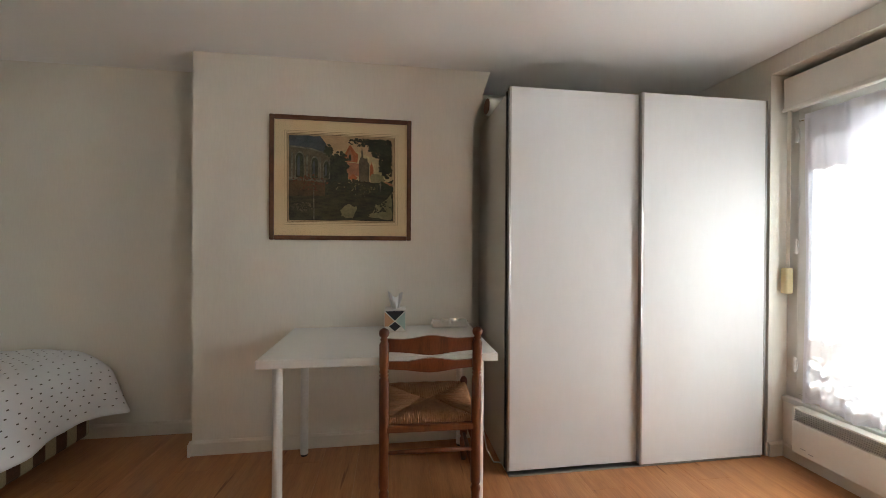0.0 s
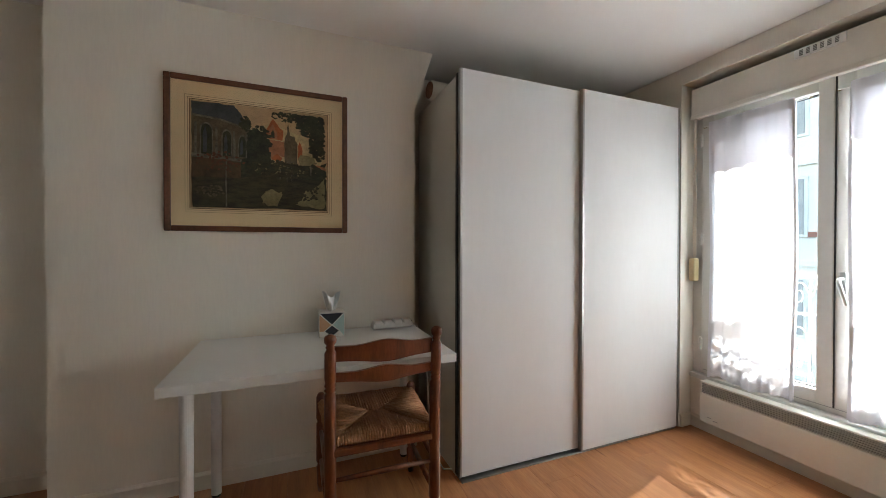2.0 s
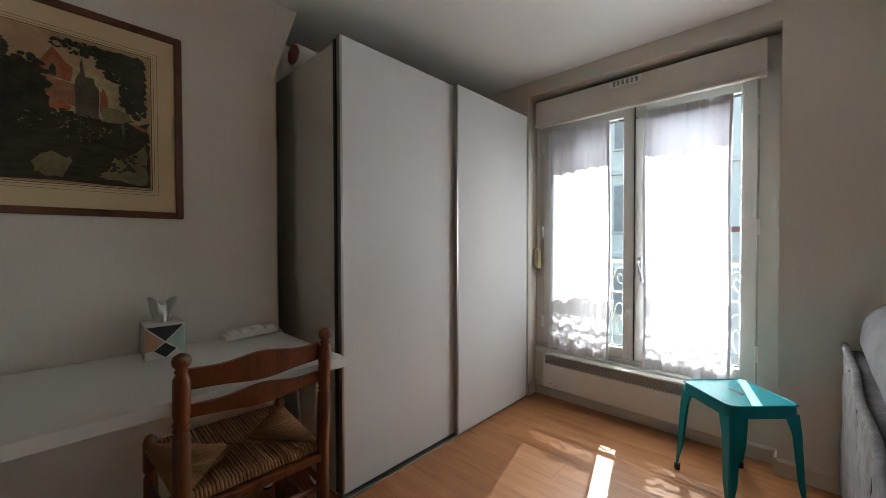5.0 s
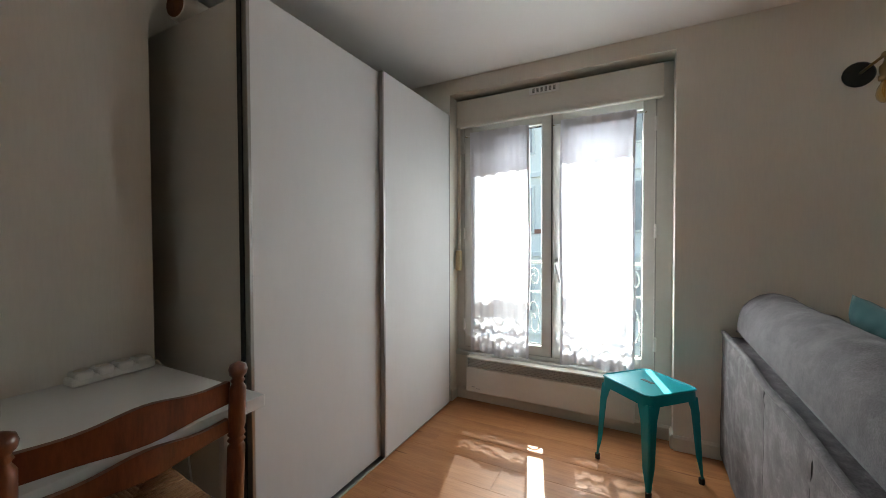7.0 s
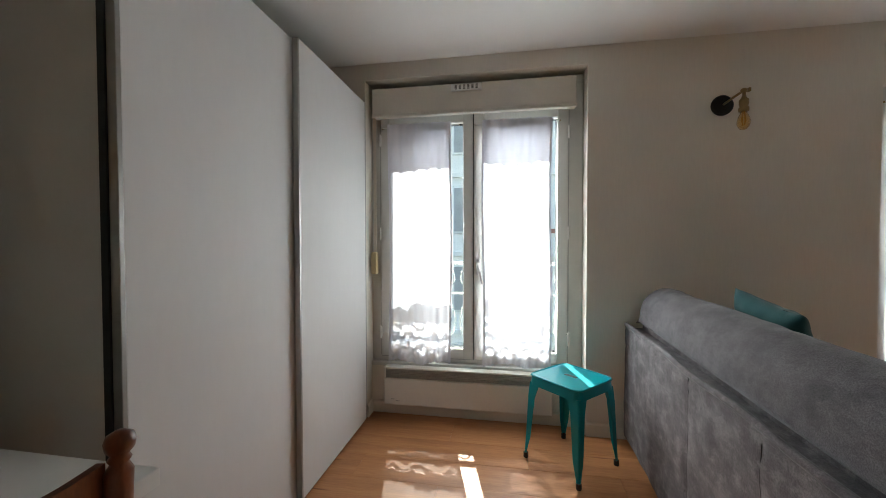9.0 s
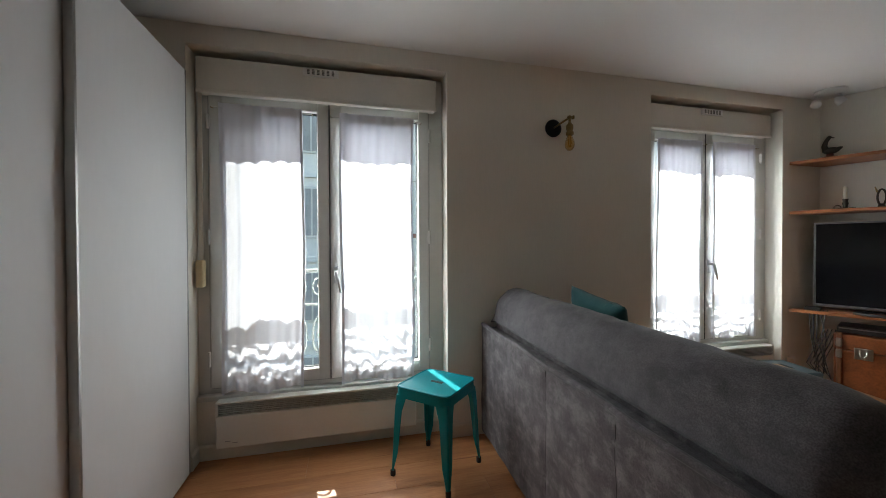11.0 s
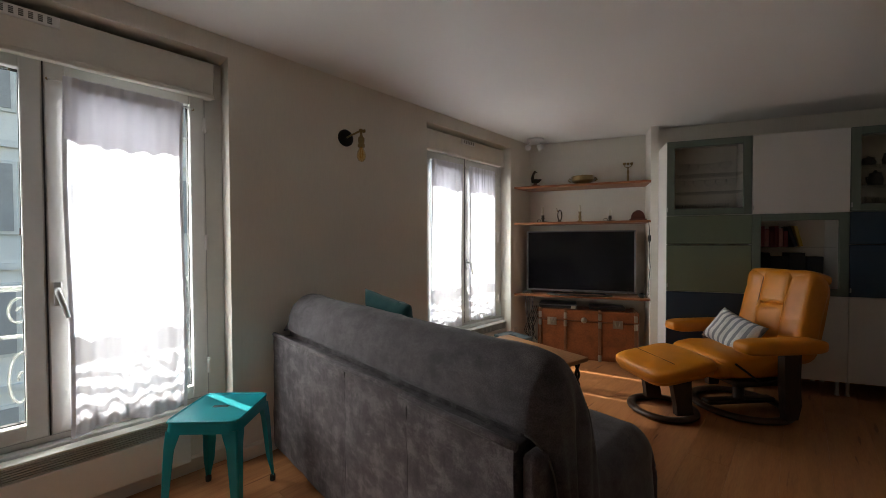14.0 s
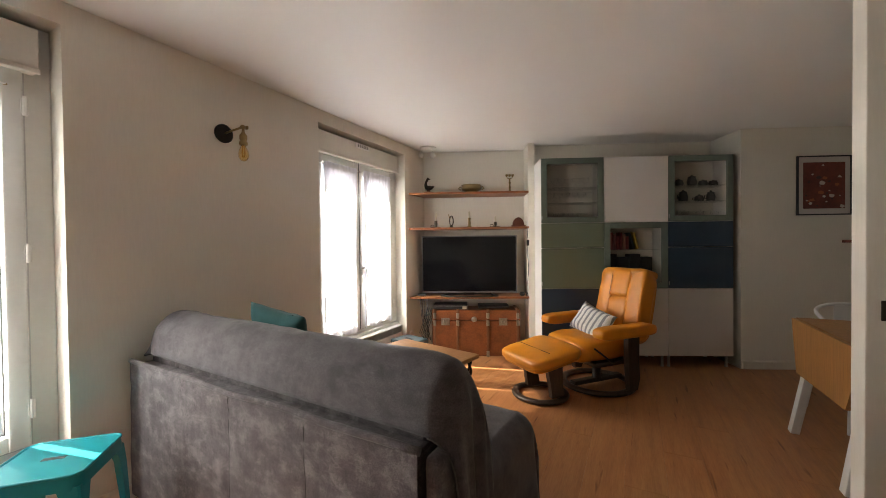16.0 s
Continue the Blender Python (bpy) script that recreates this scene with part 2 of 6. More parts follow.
# near black for joints, and for shade painted into slots and the grille
M_DARK = paint("gap_and_shade_black", (0.03, 0.03, 0.03), 0.6)
M_SLOT = paint("vent_slot_shade", (0.13, 0.125, 0.12), 0.7)
M_GRILLE = paint("heater_grille_metal", (0.46, 0.455, 0.43), 0.5, 0.0)
M_WARD = paint("wardrobe_white_foil", (0.70, 0.695, 0.69), 0.46, vary=0.03, big=1.2, fine=40, relief=0.02, stretch=(1, 1, 0.25), spec=0.11)
M_WSIDE = paint("wardrobe_side_foil", (0.74, 0.71, 0.65), 0.4, vary=0.03, relief=0.03)
M_ALU = paint("aluminium_profile", (0.40, 0.39, 0.37), 0.35, 1.0, vary=0.08)
M_DESK = paint("desk_white_lacquer", (0.76, 0.76, 0.74), 0.33, vary=0.03, relief=0.02)
M_CHAIR = wood("chair_stained_beech", (0.200, 0.056, 0.018), (0.085, 0.024, 0.009), 0.30, (6, 6, 1), 4.0, coat=0.3)
M_RUSH = wood("rush_weave", (0.45, 0.215, 0.088), (0.29, 0.122, 0.046), 0.75, (60, 60, 8), 1.5, relief=0.6)
M_TEAL = paint("teal_enamel", (0.0, 0.25, 0.295), 0.38, vary=0.08, big=5, fine=180, relief=0.04, spec=0.3)
M_RUBBER = paint("black_rubber", (0.025, 0.025, 0.025), 0.7)
M_VELVET = velvet("grey_velvet", (0.090, 0.077, 0.083), (0.190, 0.168, 0.176), 0.55)
M_PLUSH = velvet("dark_grey_plush", (0.084, 0.074, 0.081), (0.130, 0.116, 0.125), 0.3)
M_VSEAM = paint("velvet_seam", (0.030, 0.026, 0.028), 0.9)
M_STITCH = paint("hem_stitching", (0.20, 0.185, 0.19), 0.8)
M_TEALCLOTH = cloth("teal_linen", (0.012, 0.085, 0.09))
M_LEATHER = leather("orange_leather", (0.68, 0.235, 0.012))
M_SEAM = paint("leather_seam", (0.18, 0.055, 0.01), 0.6)
M_BASEWOOD = wood("dark_beech_base", (0.055, 0.032, 0.020), (0.022, 0.012, 0.008), 0.35, (6, 6, 1), 4.0)
M_STRIPE = striped("grey_striped_cotton", (0.74, 0.73, 0.70), (0.27, 0.28, 0.30), 0, 0.052, share=0.56)
M_CABW = paint("cabinet_white_foil", (0.76, 0.73, 0.70), 0.45, vary=0.03, relief=0.02)
M_CABG = paint("cabinet_sage_green", (0.175, 0.215, 0.15), 0.5, vary=0.05, relief=0.03)
M_CABN = paint("cabinet_navy_foil", (0.026, 0.050, 0.085), 0.45, vary=0.08, relief=0.03)
M_CABF = paint("glass_door_frame_green", (0.16, 0.195, 0.165), 0.45, vary=0.05)
M_CABIN = paint("cabinet_inside_grey", (0.80, 0.76, 0.70), 0.6, vary=0.04)
M_CGLASS = clear_glass("cabinet_glass", (0.99, 0.99, 0.98), 0.0, 1.3)
M_GLASSW = clear_glass("drinking_glass", (0.99, 0.992, 0.99), 0.0, 1.5)
M_SHELF = wood("shelf_pine_stained", (0.36, 0.135, 0.052), (0.20, 0.062, 0.022), 0.4, (1.2, 14, 14), 3.0)
M_TVBODY = paint("tv_plastic", (0.018, 0.018, 0.02), 0.35)
M_SCREEN = paint("tv_screen", (0.006, 0.006, 0.007), 0.14, vary=0.02, relief=0.0)
M_TVRIM = paint("tv_silver_rim", (0.30, 0.30, 0.31), 0.35, 0.8)
M_TRUNK = wood("trunk_brown_fibre", (0.28, 0.085, 0.026), (0.16, 0.045, 0.014), 0.45, (2, 2, 2), 5.0)
M_BAND = wood("trunk_wood_band", (0.24, 0.10, 0.045), (0.12, 0.045, 0.018), 0.5, (6, 6, 1), 4.0)
M_STEEL = paint("worn_steel", (0.48, 0.45, 0.40), 0.35, 0.9, vary=0.2)
M_POT = paint("tarnished_pot_metal", (0.13, 0.125, 0.12), 0.30, 0.85, vary=0.2)
M_BRASS = paint("old_brass", (0.33, 0.24, 0.11), 0.32, 1.0, vary=0.2, fine=80)
M_BRONZE = paint("dark_bronze", (0.06, 0.045, 0.03), 0.45, 0.7, vary=0.2)
M_WAX = paint("candle_wax", (0.66, 0.60, 0.47), 0.5, vary=0.05)
M_REDWOOD = wood("red_brown_wood", (0.17, 0.045, 0.025), (0.09, 0.022, 0.012), 0.4, (4, 4, 4), 4.0)
M_TABLE = wood("coffee_table_oak", (0.42, 0.20, 0.08), (0.26, 0.11, 0.04), 0.38, (1.2, 14, 14), 3.0)
M_IRON = paint("black_wrought_iron", (0.02, 0.019, 0.018), 0.45, 0.6)
M_BAMBOO = wood("bamboo_veneer", (0.43, 0.20, 0.062), (0.33, 0.145, 0.042), 0.42, (30, 30, 1.0), 2.0, relief=0.05)
M_WHITE = paint("white_lacquer", (0.74, 0.73, 0.71), 0.35, vary=0.04)
M_PLASTIC = paint("white_plastic", (0.78, 0.77, 0.74), 0.35, vary=0.03)
M_CORD = paint("white_cord", (0.70, 0.68, 0.64), 0.5)
M_BLACK = paint("black_plastic", (0.02, 0.02, 0.02), 0.4)
M_FRAME = wood("walnut_frame", (0.15, 0.052, 0.022), (0.07, 0.024, 0.010), 0.32, (5, 5, 5), 4.0, coat=0.3)
M_MOUNT = paint("cream_mount", (0.74, 0.58, 0.36), 0.8, vary=0.04)
M_MLINE = paint("mount_line", (0.20, 0.12, 0.06), 0.8)
M_PIC_GLASS = clear_glass("picture_glass", (0.98, 0.98, 0.97), 0.02, 1.22)
M_PRINT = paint("print_paper_sky", (0.50, 0.335, 0.185), 0.7, vary=0.22, big=14, fine=70)
M_INK_DARK = paint("print_dark_green", (0.050, 0.050, 0.030), 0.7, vary=0.45, big=22, fine=90)
M_INK_BROWN = paint("print_brown", (0.095, 0.060, 0.032), 0.7, vary=0.4, big=20, fine=90)
M_INK_STONE = paint("print_stone", (0.125, 0.100, 0.062), 0.7, vary=0.4, big=25, fine=90)
M_INK_SLATE = paint("print_slate_roof", (0.072, 0.080, 0.086), 0.7, vary=0.3, big=25, fine=90)
M_INK_RED = paint("print_red_brick", (0.42, 0.125, 0.045), 0.7, vary=0.3, big=25, fine=90)
M_INK_ROSE = paint("print_rose_brick", (0.40, 0.17, 0.085), 0.7, vary=0.3, big=25, fine=90)
M_INK_LINE = paint("print_grey_highlight", (0.17, 0.155, 0.115), 0.7, vary=0.5, big=40, fine=120)
M_INK_BRICKDARK = paint("print_dark_brick", (0.13, 0.050, 0.026), 0.7, vary=0.4, big=30, fine=90)
M_INK_OLIVE = paint("print_olive_water", (0.24, 0.20, 0.10), 0.7, vary=0.35, big=18, fine=80)
M_INK_PALE = paint("print_pale_light", (0.55, 0.42, 0.22), 0.7, vary=0.3, big=25, fine=90)
M_INK_WATER = paint("print_dark_water", (0.060, 0.052, 0.028), 0.7, vary=0.5, big=16, fine=60, stretch=(1, 1, 4))
M_ARTMAT = paint("art_white_mount", (0.60, 0.56, 0.53), 0.7, vary=0.03)
M_ARTRED = paint("art_rust_ground", (0.17, 0.030, 0.016), 0.6, vary=0.45, big=6, fine=30)
M_ARTLT = paint("art_pale_marks", (0.55, 0.47, 0.42), 0.6)
M_ARTDK = paint("art_dark_marks", (0.05, 0.022, 0.02), 0.6)
M_ARTOR = paint("art_orange_marks", (0.34, 0.09, 0.03), 0.6)
M_TISSUE = cloth("tissue_paper", (0.78, 0.77, 0.75), 200, 0.9, 0.03)
M_TBOXA = paint("tissue_box_black", (0.025, 0.025, 0.03), 0.5)
M_TBOXB = paint("tissue_box_peach", (0.55, 0.30, 0.16), 0.5)
M_TBOXC = paint("tissue_box_mint", (0.40, 0.52, 0.48), 0.5)
M_TBOXD = paint("tissue_box_white", (0.70, 0.66, 0.60), 0.5)
M_SHEET = cloth("white_bedspread", (0.72, 0.72, 0.73), 200, 0.9, 0.03)
M_DOT = paint("bedspread_dot", (0.12, 0.10, 0.09), 0.9)
M_SKIRT = striped("striped_bed_base_fabric", (0.10, 0.045, 0.022), (0.42, 0.33, 0.20), 1, 0.13)
M_BULB = clear_glass("bulb_glass", (0.95, 0.80, 0.52), 0.05, 2.2)
M_FILA = paint("bulb_filament", (0.60, 0.35, 0.10), 0.4, 0.8)
M_BOOKR = paint("book_dark_red", (0.26, 0.045, 0.05), 0.6)
M_BOOKY = paint("book_yellow", (0.50, 0.34, 0.05), 0.6)
M_BOOKD = paint("book_dark", (0.035, 0.035, 0.04), 0.6)
M_BOOKP = paint("book_pink", (0.42, 0.18, 0.17), 0.6)
M_BLUEGREY = paint("blue_grey_enamel", (0.055, 0.09, 0.105), 0.35, vary=0.06)
M_FACADE = paint("street_facade_render", (0.82, 0.76, 0.68), 0.8, vary=0.08, big=0.4, fine=8)
M_FWIN = paint("street_window_glass", (0.42, 0.39, 0.36), 0.85, spec=0.03)
M_FFRAME = paint("street_window_frame", (0.76, 0.71, 0.64), 0.5)
M_ROOF = paint("zinc_roof", (0.25, 0.27, 0.30), 0.5, 0.3)
M_BRICKF = paint("street_brick", (0.34, 0.15, 0.10), 0.8, vary=0.2, fine=20)
M_STREET = paint("street_asphalt", (0.06, 0.06, 0.06), 0.85, vary=0.15, fine=40)
M_RAIL = paint("balcony_iron", (0.36, 0.36, 0.35), 0.5, 0.0)
M_STONE = paint("balcony_stone", (0.40, 0.38, 0.34), 0.8, vary=0.12, fine=30)


# ---- mesh helpers ----
def to_mesh(name, bm, mat, smooth=False):
    me = bpy.data.meshes.new(name)
    bmesh.ops.recalc_face_normals(bm, faces=bm.faces[:])
    bm.to_mesh(me)
    bm.free()
    if smooth:
        for p in me.polygons:
            p.use_smooth = True
    if mat:
        me.materials.append(mat)
    return me


def part(name, bm, material, parent, label="", smooth=False):
    ob = new(name, to_mesh(name, bm, material, smooth))
    ob.parent = parent
    return tagged(ob, label)


def thing(name, label, category, m=None, group=""):
    ob = new(name)
    ob.empty_display_size = 0.05
    ob.matrix_world = m if m is not None else Matrix.Identity(4)
    return tagged(ob, label, category, group)


def structure(name, bm, mat, label="", category="", smooth=False):
    ob = new(name, to_mesh(name, bm, mat, smooth))
    return tagged(ob, label, category, kind="structure")


def box(bm, x0, x1, y0, y1, z0, z1, r=0.0, seg=2, m=None):
    geo = bmesh.ops.create_cube(bm, size=1.0)
    vs = geo["verts"]
    for v in vs:
        v.co = Vector((x0 + (v.co.x + 0.5) * (x1 - x0), y0 + (v.co.y + 0.5) * (y1 - y0), z0 + (v.co.z + 0.5) * (z1 - z0)))
    if r > 0:
        es = list({e for v in vs for e in v.link_edges})
        res = bmesh.ops.bevel(bm, geom=es, offset=r, segments=seg, profile=0.5, affect="EDGES")
        vs = list({v for v in res["verts"]} | {v for v in vs if v.is_valid})
    if m is not None:
        bmesh.ops.transform(bm, matrix=m, verts=vs)
    return vs


def newbox(*a, **k):
    bm = bmesh.new()
    box(bm, *a, **k)
    return bm


def lathe(bm, profile, seg=20, m=None):
    """profile: (radius, height) from bottom to top."""
    rings = []
    for r, z in profile:
        ring = [bm.verts.new((max(r, 1e-4) * math.cos(2 * math.pi * i / seg), max(r, 1e-4) * math.sin(2 * math.pi * i / seg), z)) for i in range(seg)]
        rings.append(ring)
    for a, b in zip(rings, rings[1:]):
        for i in range(seg):
            bm.faces.new((a[i], a[(i + 1) % seg], b[(i + 1) % seg], b[i]))
    bm.faces.new(list(reversed(rings[0])))
    bm.faces.new(rings[-1])
    vs = [v for r in rings for v in r]
    if m is not None:
        bmesh.ops.transform(bm, matrix=m, verts=vs)
    return vs


def newlathe(profile, seg=20, m=None):
    bm = bmesh.new()
    lathe(bm, profile, seg, m)
    return bm


def tube(bm, pts, rad, seg=8, closed=False):
    """Round bar along points; rad is one radius or one for each point."""
    pts = [Vector(p) for p in pts]
    n = len(pts)
    rads = rad if isinstance(rad, (list, tuple)) else [rad] * n
    rings = []
    prev = None
    for i, p in enumerate(pts):
        a = pts[(i - 1) % n] if (closed or i > 0) else p
        b = pts[(i + 1) % n] if (closed or i < n - 1) else p
        d = (b - a).normalized()
        if prev is None:
            up = Vector((0, 0, 1)) if abs(d.z) < 0.9 else Vector((1, 0, 0))
            side = d.cross(up).normalized()
        else:
            side = (prev - d * prev.dot(d)).normalized()
        prev = side
        other = d.cross(side)
        rings.append([bm.verts.new(p + (side * math.cos(2 * math.pi * k / seg) + other * math.sin(2 * math.pi * k / seg)) * rads[i]) for k in range(seg)])
    pairs = list(zip(rings, rings[1:]))
    if closed:
        pairs.append((rings[-1], rings[0]))
    for a, b in pairs:
        for k in range(seg):
            bm.faces.new((a[k], a[(k + 1) % seg], b[(k + 1) % seg], b[k]))
    if not closed:
        bm.faces.new(list(reversed(rings[0])))
        bm.faces.new(rings[-1])


def newtube(pts, rad, seg=8, closed=False):
    bm = bmesh.new()
    tube(bm, pts, rad, seg, closed)
    return bm


def prism(bm, outline, depth, axis="y", at=0.0, m=None):
    """Outline of (a, b) pairs pulled along an axis from at to at + depth."""
    def place(a, b, c):
        return {"y": (a, c, b), "x": (c, a, b), "z": (a, b, c)}[axis]
    lo = [bm.verts.new(place(a, b, at)) for a, b in outline]
    hi = [bm.verts.new(place(a, b, at + depth)) for a, b in outline]
    n = len(outline)
    bm.faces.new(lo)
    bm.faces.new(list(reversed(hi)))
    for i in range(n):
        bm.faces.new((lo[i], hi[i], hi[(i + 1) % n], lo[(i + 1) % n]))
    if m is not None:
        bmesh.ops.transform(bm, matrix=m, verts=lo + hi)
    return lo + hi


def puff(bm, c, half, e1=0.45, e2=0.45, nu=28, nv=16, m=None, wrinkle=0.0, seed=0.0):
    """Cushion: a rounded block with soft edges; small exponents are squarer."""
    def pw(v, e):
        return math.copysign(abs(v) ** e, v)
    rings = []
    for j in range(nv + 1):
        ph = -math.pi / 2 + math.pi * j / nv
        ring = []
        for i in range(nu):
            th = 2 * math.pi * i / nu
            p = Vector((pw(math.cos(ph), e1) * pw(math.cos(th), e2), pw(math.cos(ph), e1) * pw(math.sin(th), e2), pw(math.sin(ph), e1)))
            q = Vector((p.x * half[0], p.y * half[1], p.z * half[2]))
            if wrinkle:
                q += p.normalized() * wrinkle * noise.noise(q * 9 + Vector((seed, 0, 0)))
            ring.append(bm.verts.new(q))
        rings.append(ring)
    for a, b in zip(rings, rings[1:]):
        for i in range(nu):
            bm.faces.new((a[i], a[(i + 1) % nu], b[(i + 1) % nu], b[i]))
    vs = [v for r in rings for v in r]
    bmesh.ops.remove_doubles(bm, verts=vs, dist=1e-5)
    vs = [v for v in vs if v.is_valid]
    mm = Matrix.Translation(c)
    bmesh.ops.transform(bm, matrix=(m @ mm) if m is not None else mm, verts=vs)
    return vs


def newpuff(*a, **k):
    bm = bmesh.new()
    puff(bm, *a, **k)
    return bm


def sheet(bm, nu, nv, fn, thick=0.0):
    """Cloth from a function of two parameters 0..1."""
    g = [[bm.verts.new(fn(i / nu, j / nv)) for j in range(nv + 1)] for i in range(nu + 1)]
    fs = []
    for i in range(nu):
        for j in range(nv):
            fs.append(bm.faces.new((g[i][j], g[i + 1][j], g[i + 1][j + 1], g[i][j + 1])))
    if thick:
        for f in fs:
            f.normal_update()
        h = [[bm.verts.new(v.co - sum((f.normal for f in v.link_faces), Vector()).normalized() * thick) for v in r] for r in g]
        for i in range(nu):
            for j in range(nv):
                bm.faces.new((h[i][j], h[i][j + 1], h[i + 1][j + 1], h[i + 1][j]))
            for j in (0, nv):
                bm.faces.new((g[i][j], g[i + 1][j], h[i + 1][j], h[i][j]))
        for j in range(nv):
            for i in (0, nu):
                bm.faces.new((g[i][j], g[i][j + 1], h[i][j + 1], h[i][j]))


def newsheet(*a, **k):
    bm = bmesh.new()
    sheet(bm, *a, **k)
    return bm


def torus(bm, c, big, small, seg=36, sec=8, flat=1.0, m=None):
    vs = []
    rings = []
    for i in range(seg):
        a = 2 * math.pi * i / seg
        ring = []
        for k in range(sec):
            b = 2 * math.pi * k / sec
            r = big + small * math.cos(b)
            ring.append(bm.verts.new((c[0] + r * math.cos(a), c[1] + r * math.sin(a), c[2] + small * flat * math.sin(b))))
        rings.append(ring)
        vs += ring
    for i in range(seg):
        a, b = rings[i], rings[(i + 1) % seg]
        for k in range(sec):
            bm.faces.new((a[k], b[k], b[(k + 1) % sec], a[(k + 1) % sec]))
    if m is not None:
        bmesh.ops.transform(bm, matrix=m, verts=vs)
    return vs


# south side of the living room: s along the wall towards the windows, q out of the wall
SOUTH = pose(-0.895, -3.273, 0, 0, 0, 24.3)

# ---- structure ----
bm = bmesh.new()
for y0, y1 in ((-3.6, -2.206), (-1.0, 0.445), (1.802, 2.95)):
    box(bm, WALL_X, 2.46, y0, y1, 0, CEIL)
for w in WINDOWS:
    box(bm, WALL_X, 2.46, w["r0"], w["r1"], 2.171, CEIL)
    box(bm, 2.205, 2.46, w["r0"], w["r1"], 0, w["sill"] - 0.03)
    box(bm, 2.34, 2.46, w["r0"], w["r1"], 2.05, 2.171)
structure("wall_east", bm, M_WALL, "beige painted wallpaper wall with two window recesses", "wall")

bm = bmesh.new()
prism(bm, [(-1.135, 0), (0.467, 0), (0.467, 1.94), (0.577, CEIL), (-1.135, CEIL)], 0.73, "y", 2.22)
box(bm, -3.2, -1.135, 2.50, 2.95, 0, CEIL)
box(bm, 0.467, WALL_X, 2.56, 2.95, 0, CEIL)
structure("wall_north", bm, M_WALL, "cream wallpapered wall with a projecting chimney breast", "wall")

structure("wall_west", newbox(-3.35, -3.2, -6.2, 2.95, 0, CEIL), M_WALL, "plain cream painted wall", "wall")
structure("wall_partition", newbox(-3.2, -0.872, -1.06, -0.95, 0, CEIL, r=0.004), M_WALL, "white painted end of a partition wall", "wall")

bm = bmesh.new()
box(bm, -3.2, -0.066, -0.7, 0.0, 0, CEIL, m=SOUTH)
box(bm, -0.066, 1.815, -0.8, -0.435, 0, CEIL, m=SOUTH)
box(bm, 1.8005, 1.865, -0.9, -0.33, 0, CEIL, m=SOUTH)
box(bm, 1.865, 3.7, -0.9, -0.62, 0, CEIL, m=SOUTH)
structure("wall_south", bm, M_WALL, "cream wall with a shelf alcove and a cabinet niche", "wall")

structure("ceiling", newbox(-3.35, 2.46, -6.2, 2.95, CEIL, CEIL + 0.15), M_CEIL, "white painted plaster ceiling", "ceiling")

# skirting boards
def skirting(pts, h=0.08, d=0.013):
    bm = bmesh.new()
    for (x0, y0), (x1, y1) in zip(pts, pts[1:]):
        a, b = Vector((x0, y0, 0)), Vector((x1, y1, 0))
        u = (b - a).normalized()
        n = Vector((u.y, -u.x, 0))
        prof = [(0, 0), (d, 0), (d, h - 0.012), (d * 0.4, h), (0, h)]
        lo = [bm.verts.new(a + n * p + Vector((0, 0, q))) for p, q in prof]
        hi = [bm.verts.new(b + u * d + n * p + Vector((0, 0, q))) for p, q in prof]
        bm.faces.new(lo)
        bm.faces.new(list(reversed(hi)))
        for i in range(len(prof)):
            bm.faces.new((lo[i], hi[i], hi[(i + 1) % len(prof)], lo[(i + 1) % len(prof)]))
    return structure("baseboard", bm, M_BASE, "cream painted skirting board", "baseboard")


skirting([(-3.2, 2.50), (-1.148, 2.50)])
skirting([(-1.135, 2.50), (-1.135, 2.207)])
skirting([(-1.148, 2.22), (0.467, 2.22)])
skirting([(2.105, 2.3), (2.105, 1.815)])
skirting([(2.105, 1.802), (2.192, 1.802)])
skirting([(2.205, 1.79), (2.205, 0.458)])
skirting([(2.205, 0.445), (2.118, 0.445)])
skirting([(2.105, 0.445), (2.105, -0.987)])
skirting([(2.205, -1.013), (2.205, -2.193)])
skirting([(2.105, -2.206), (2.105, -2.55)])
for s0, q0, s1, q1 in ((-0.079, 0, -3.0, 0), (-0.066, -0.42, -0.066, 0.0)):
    a, b = SOUTH @ Vector((s0, q0, 0)), SOUTH @ Vector((s1, q1, 0))
    if q0 == 0:
        skirting([(b.x, b.y), (a.x, a.y)][::-1])
    else:
        skirting([(b.x, b.y), (a.x, a.y)])


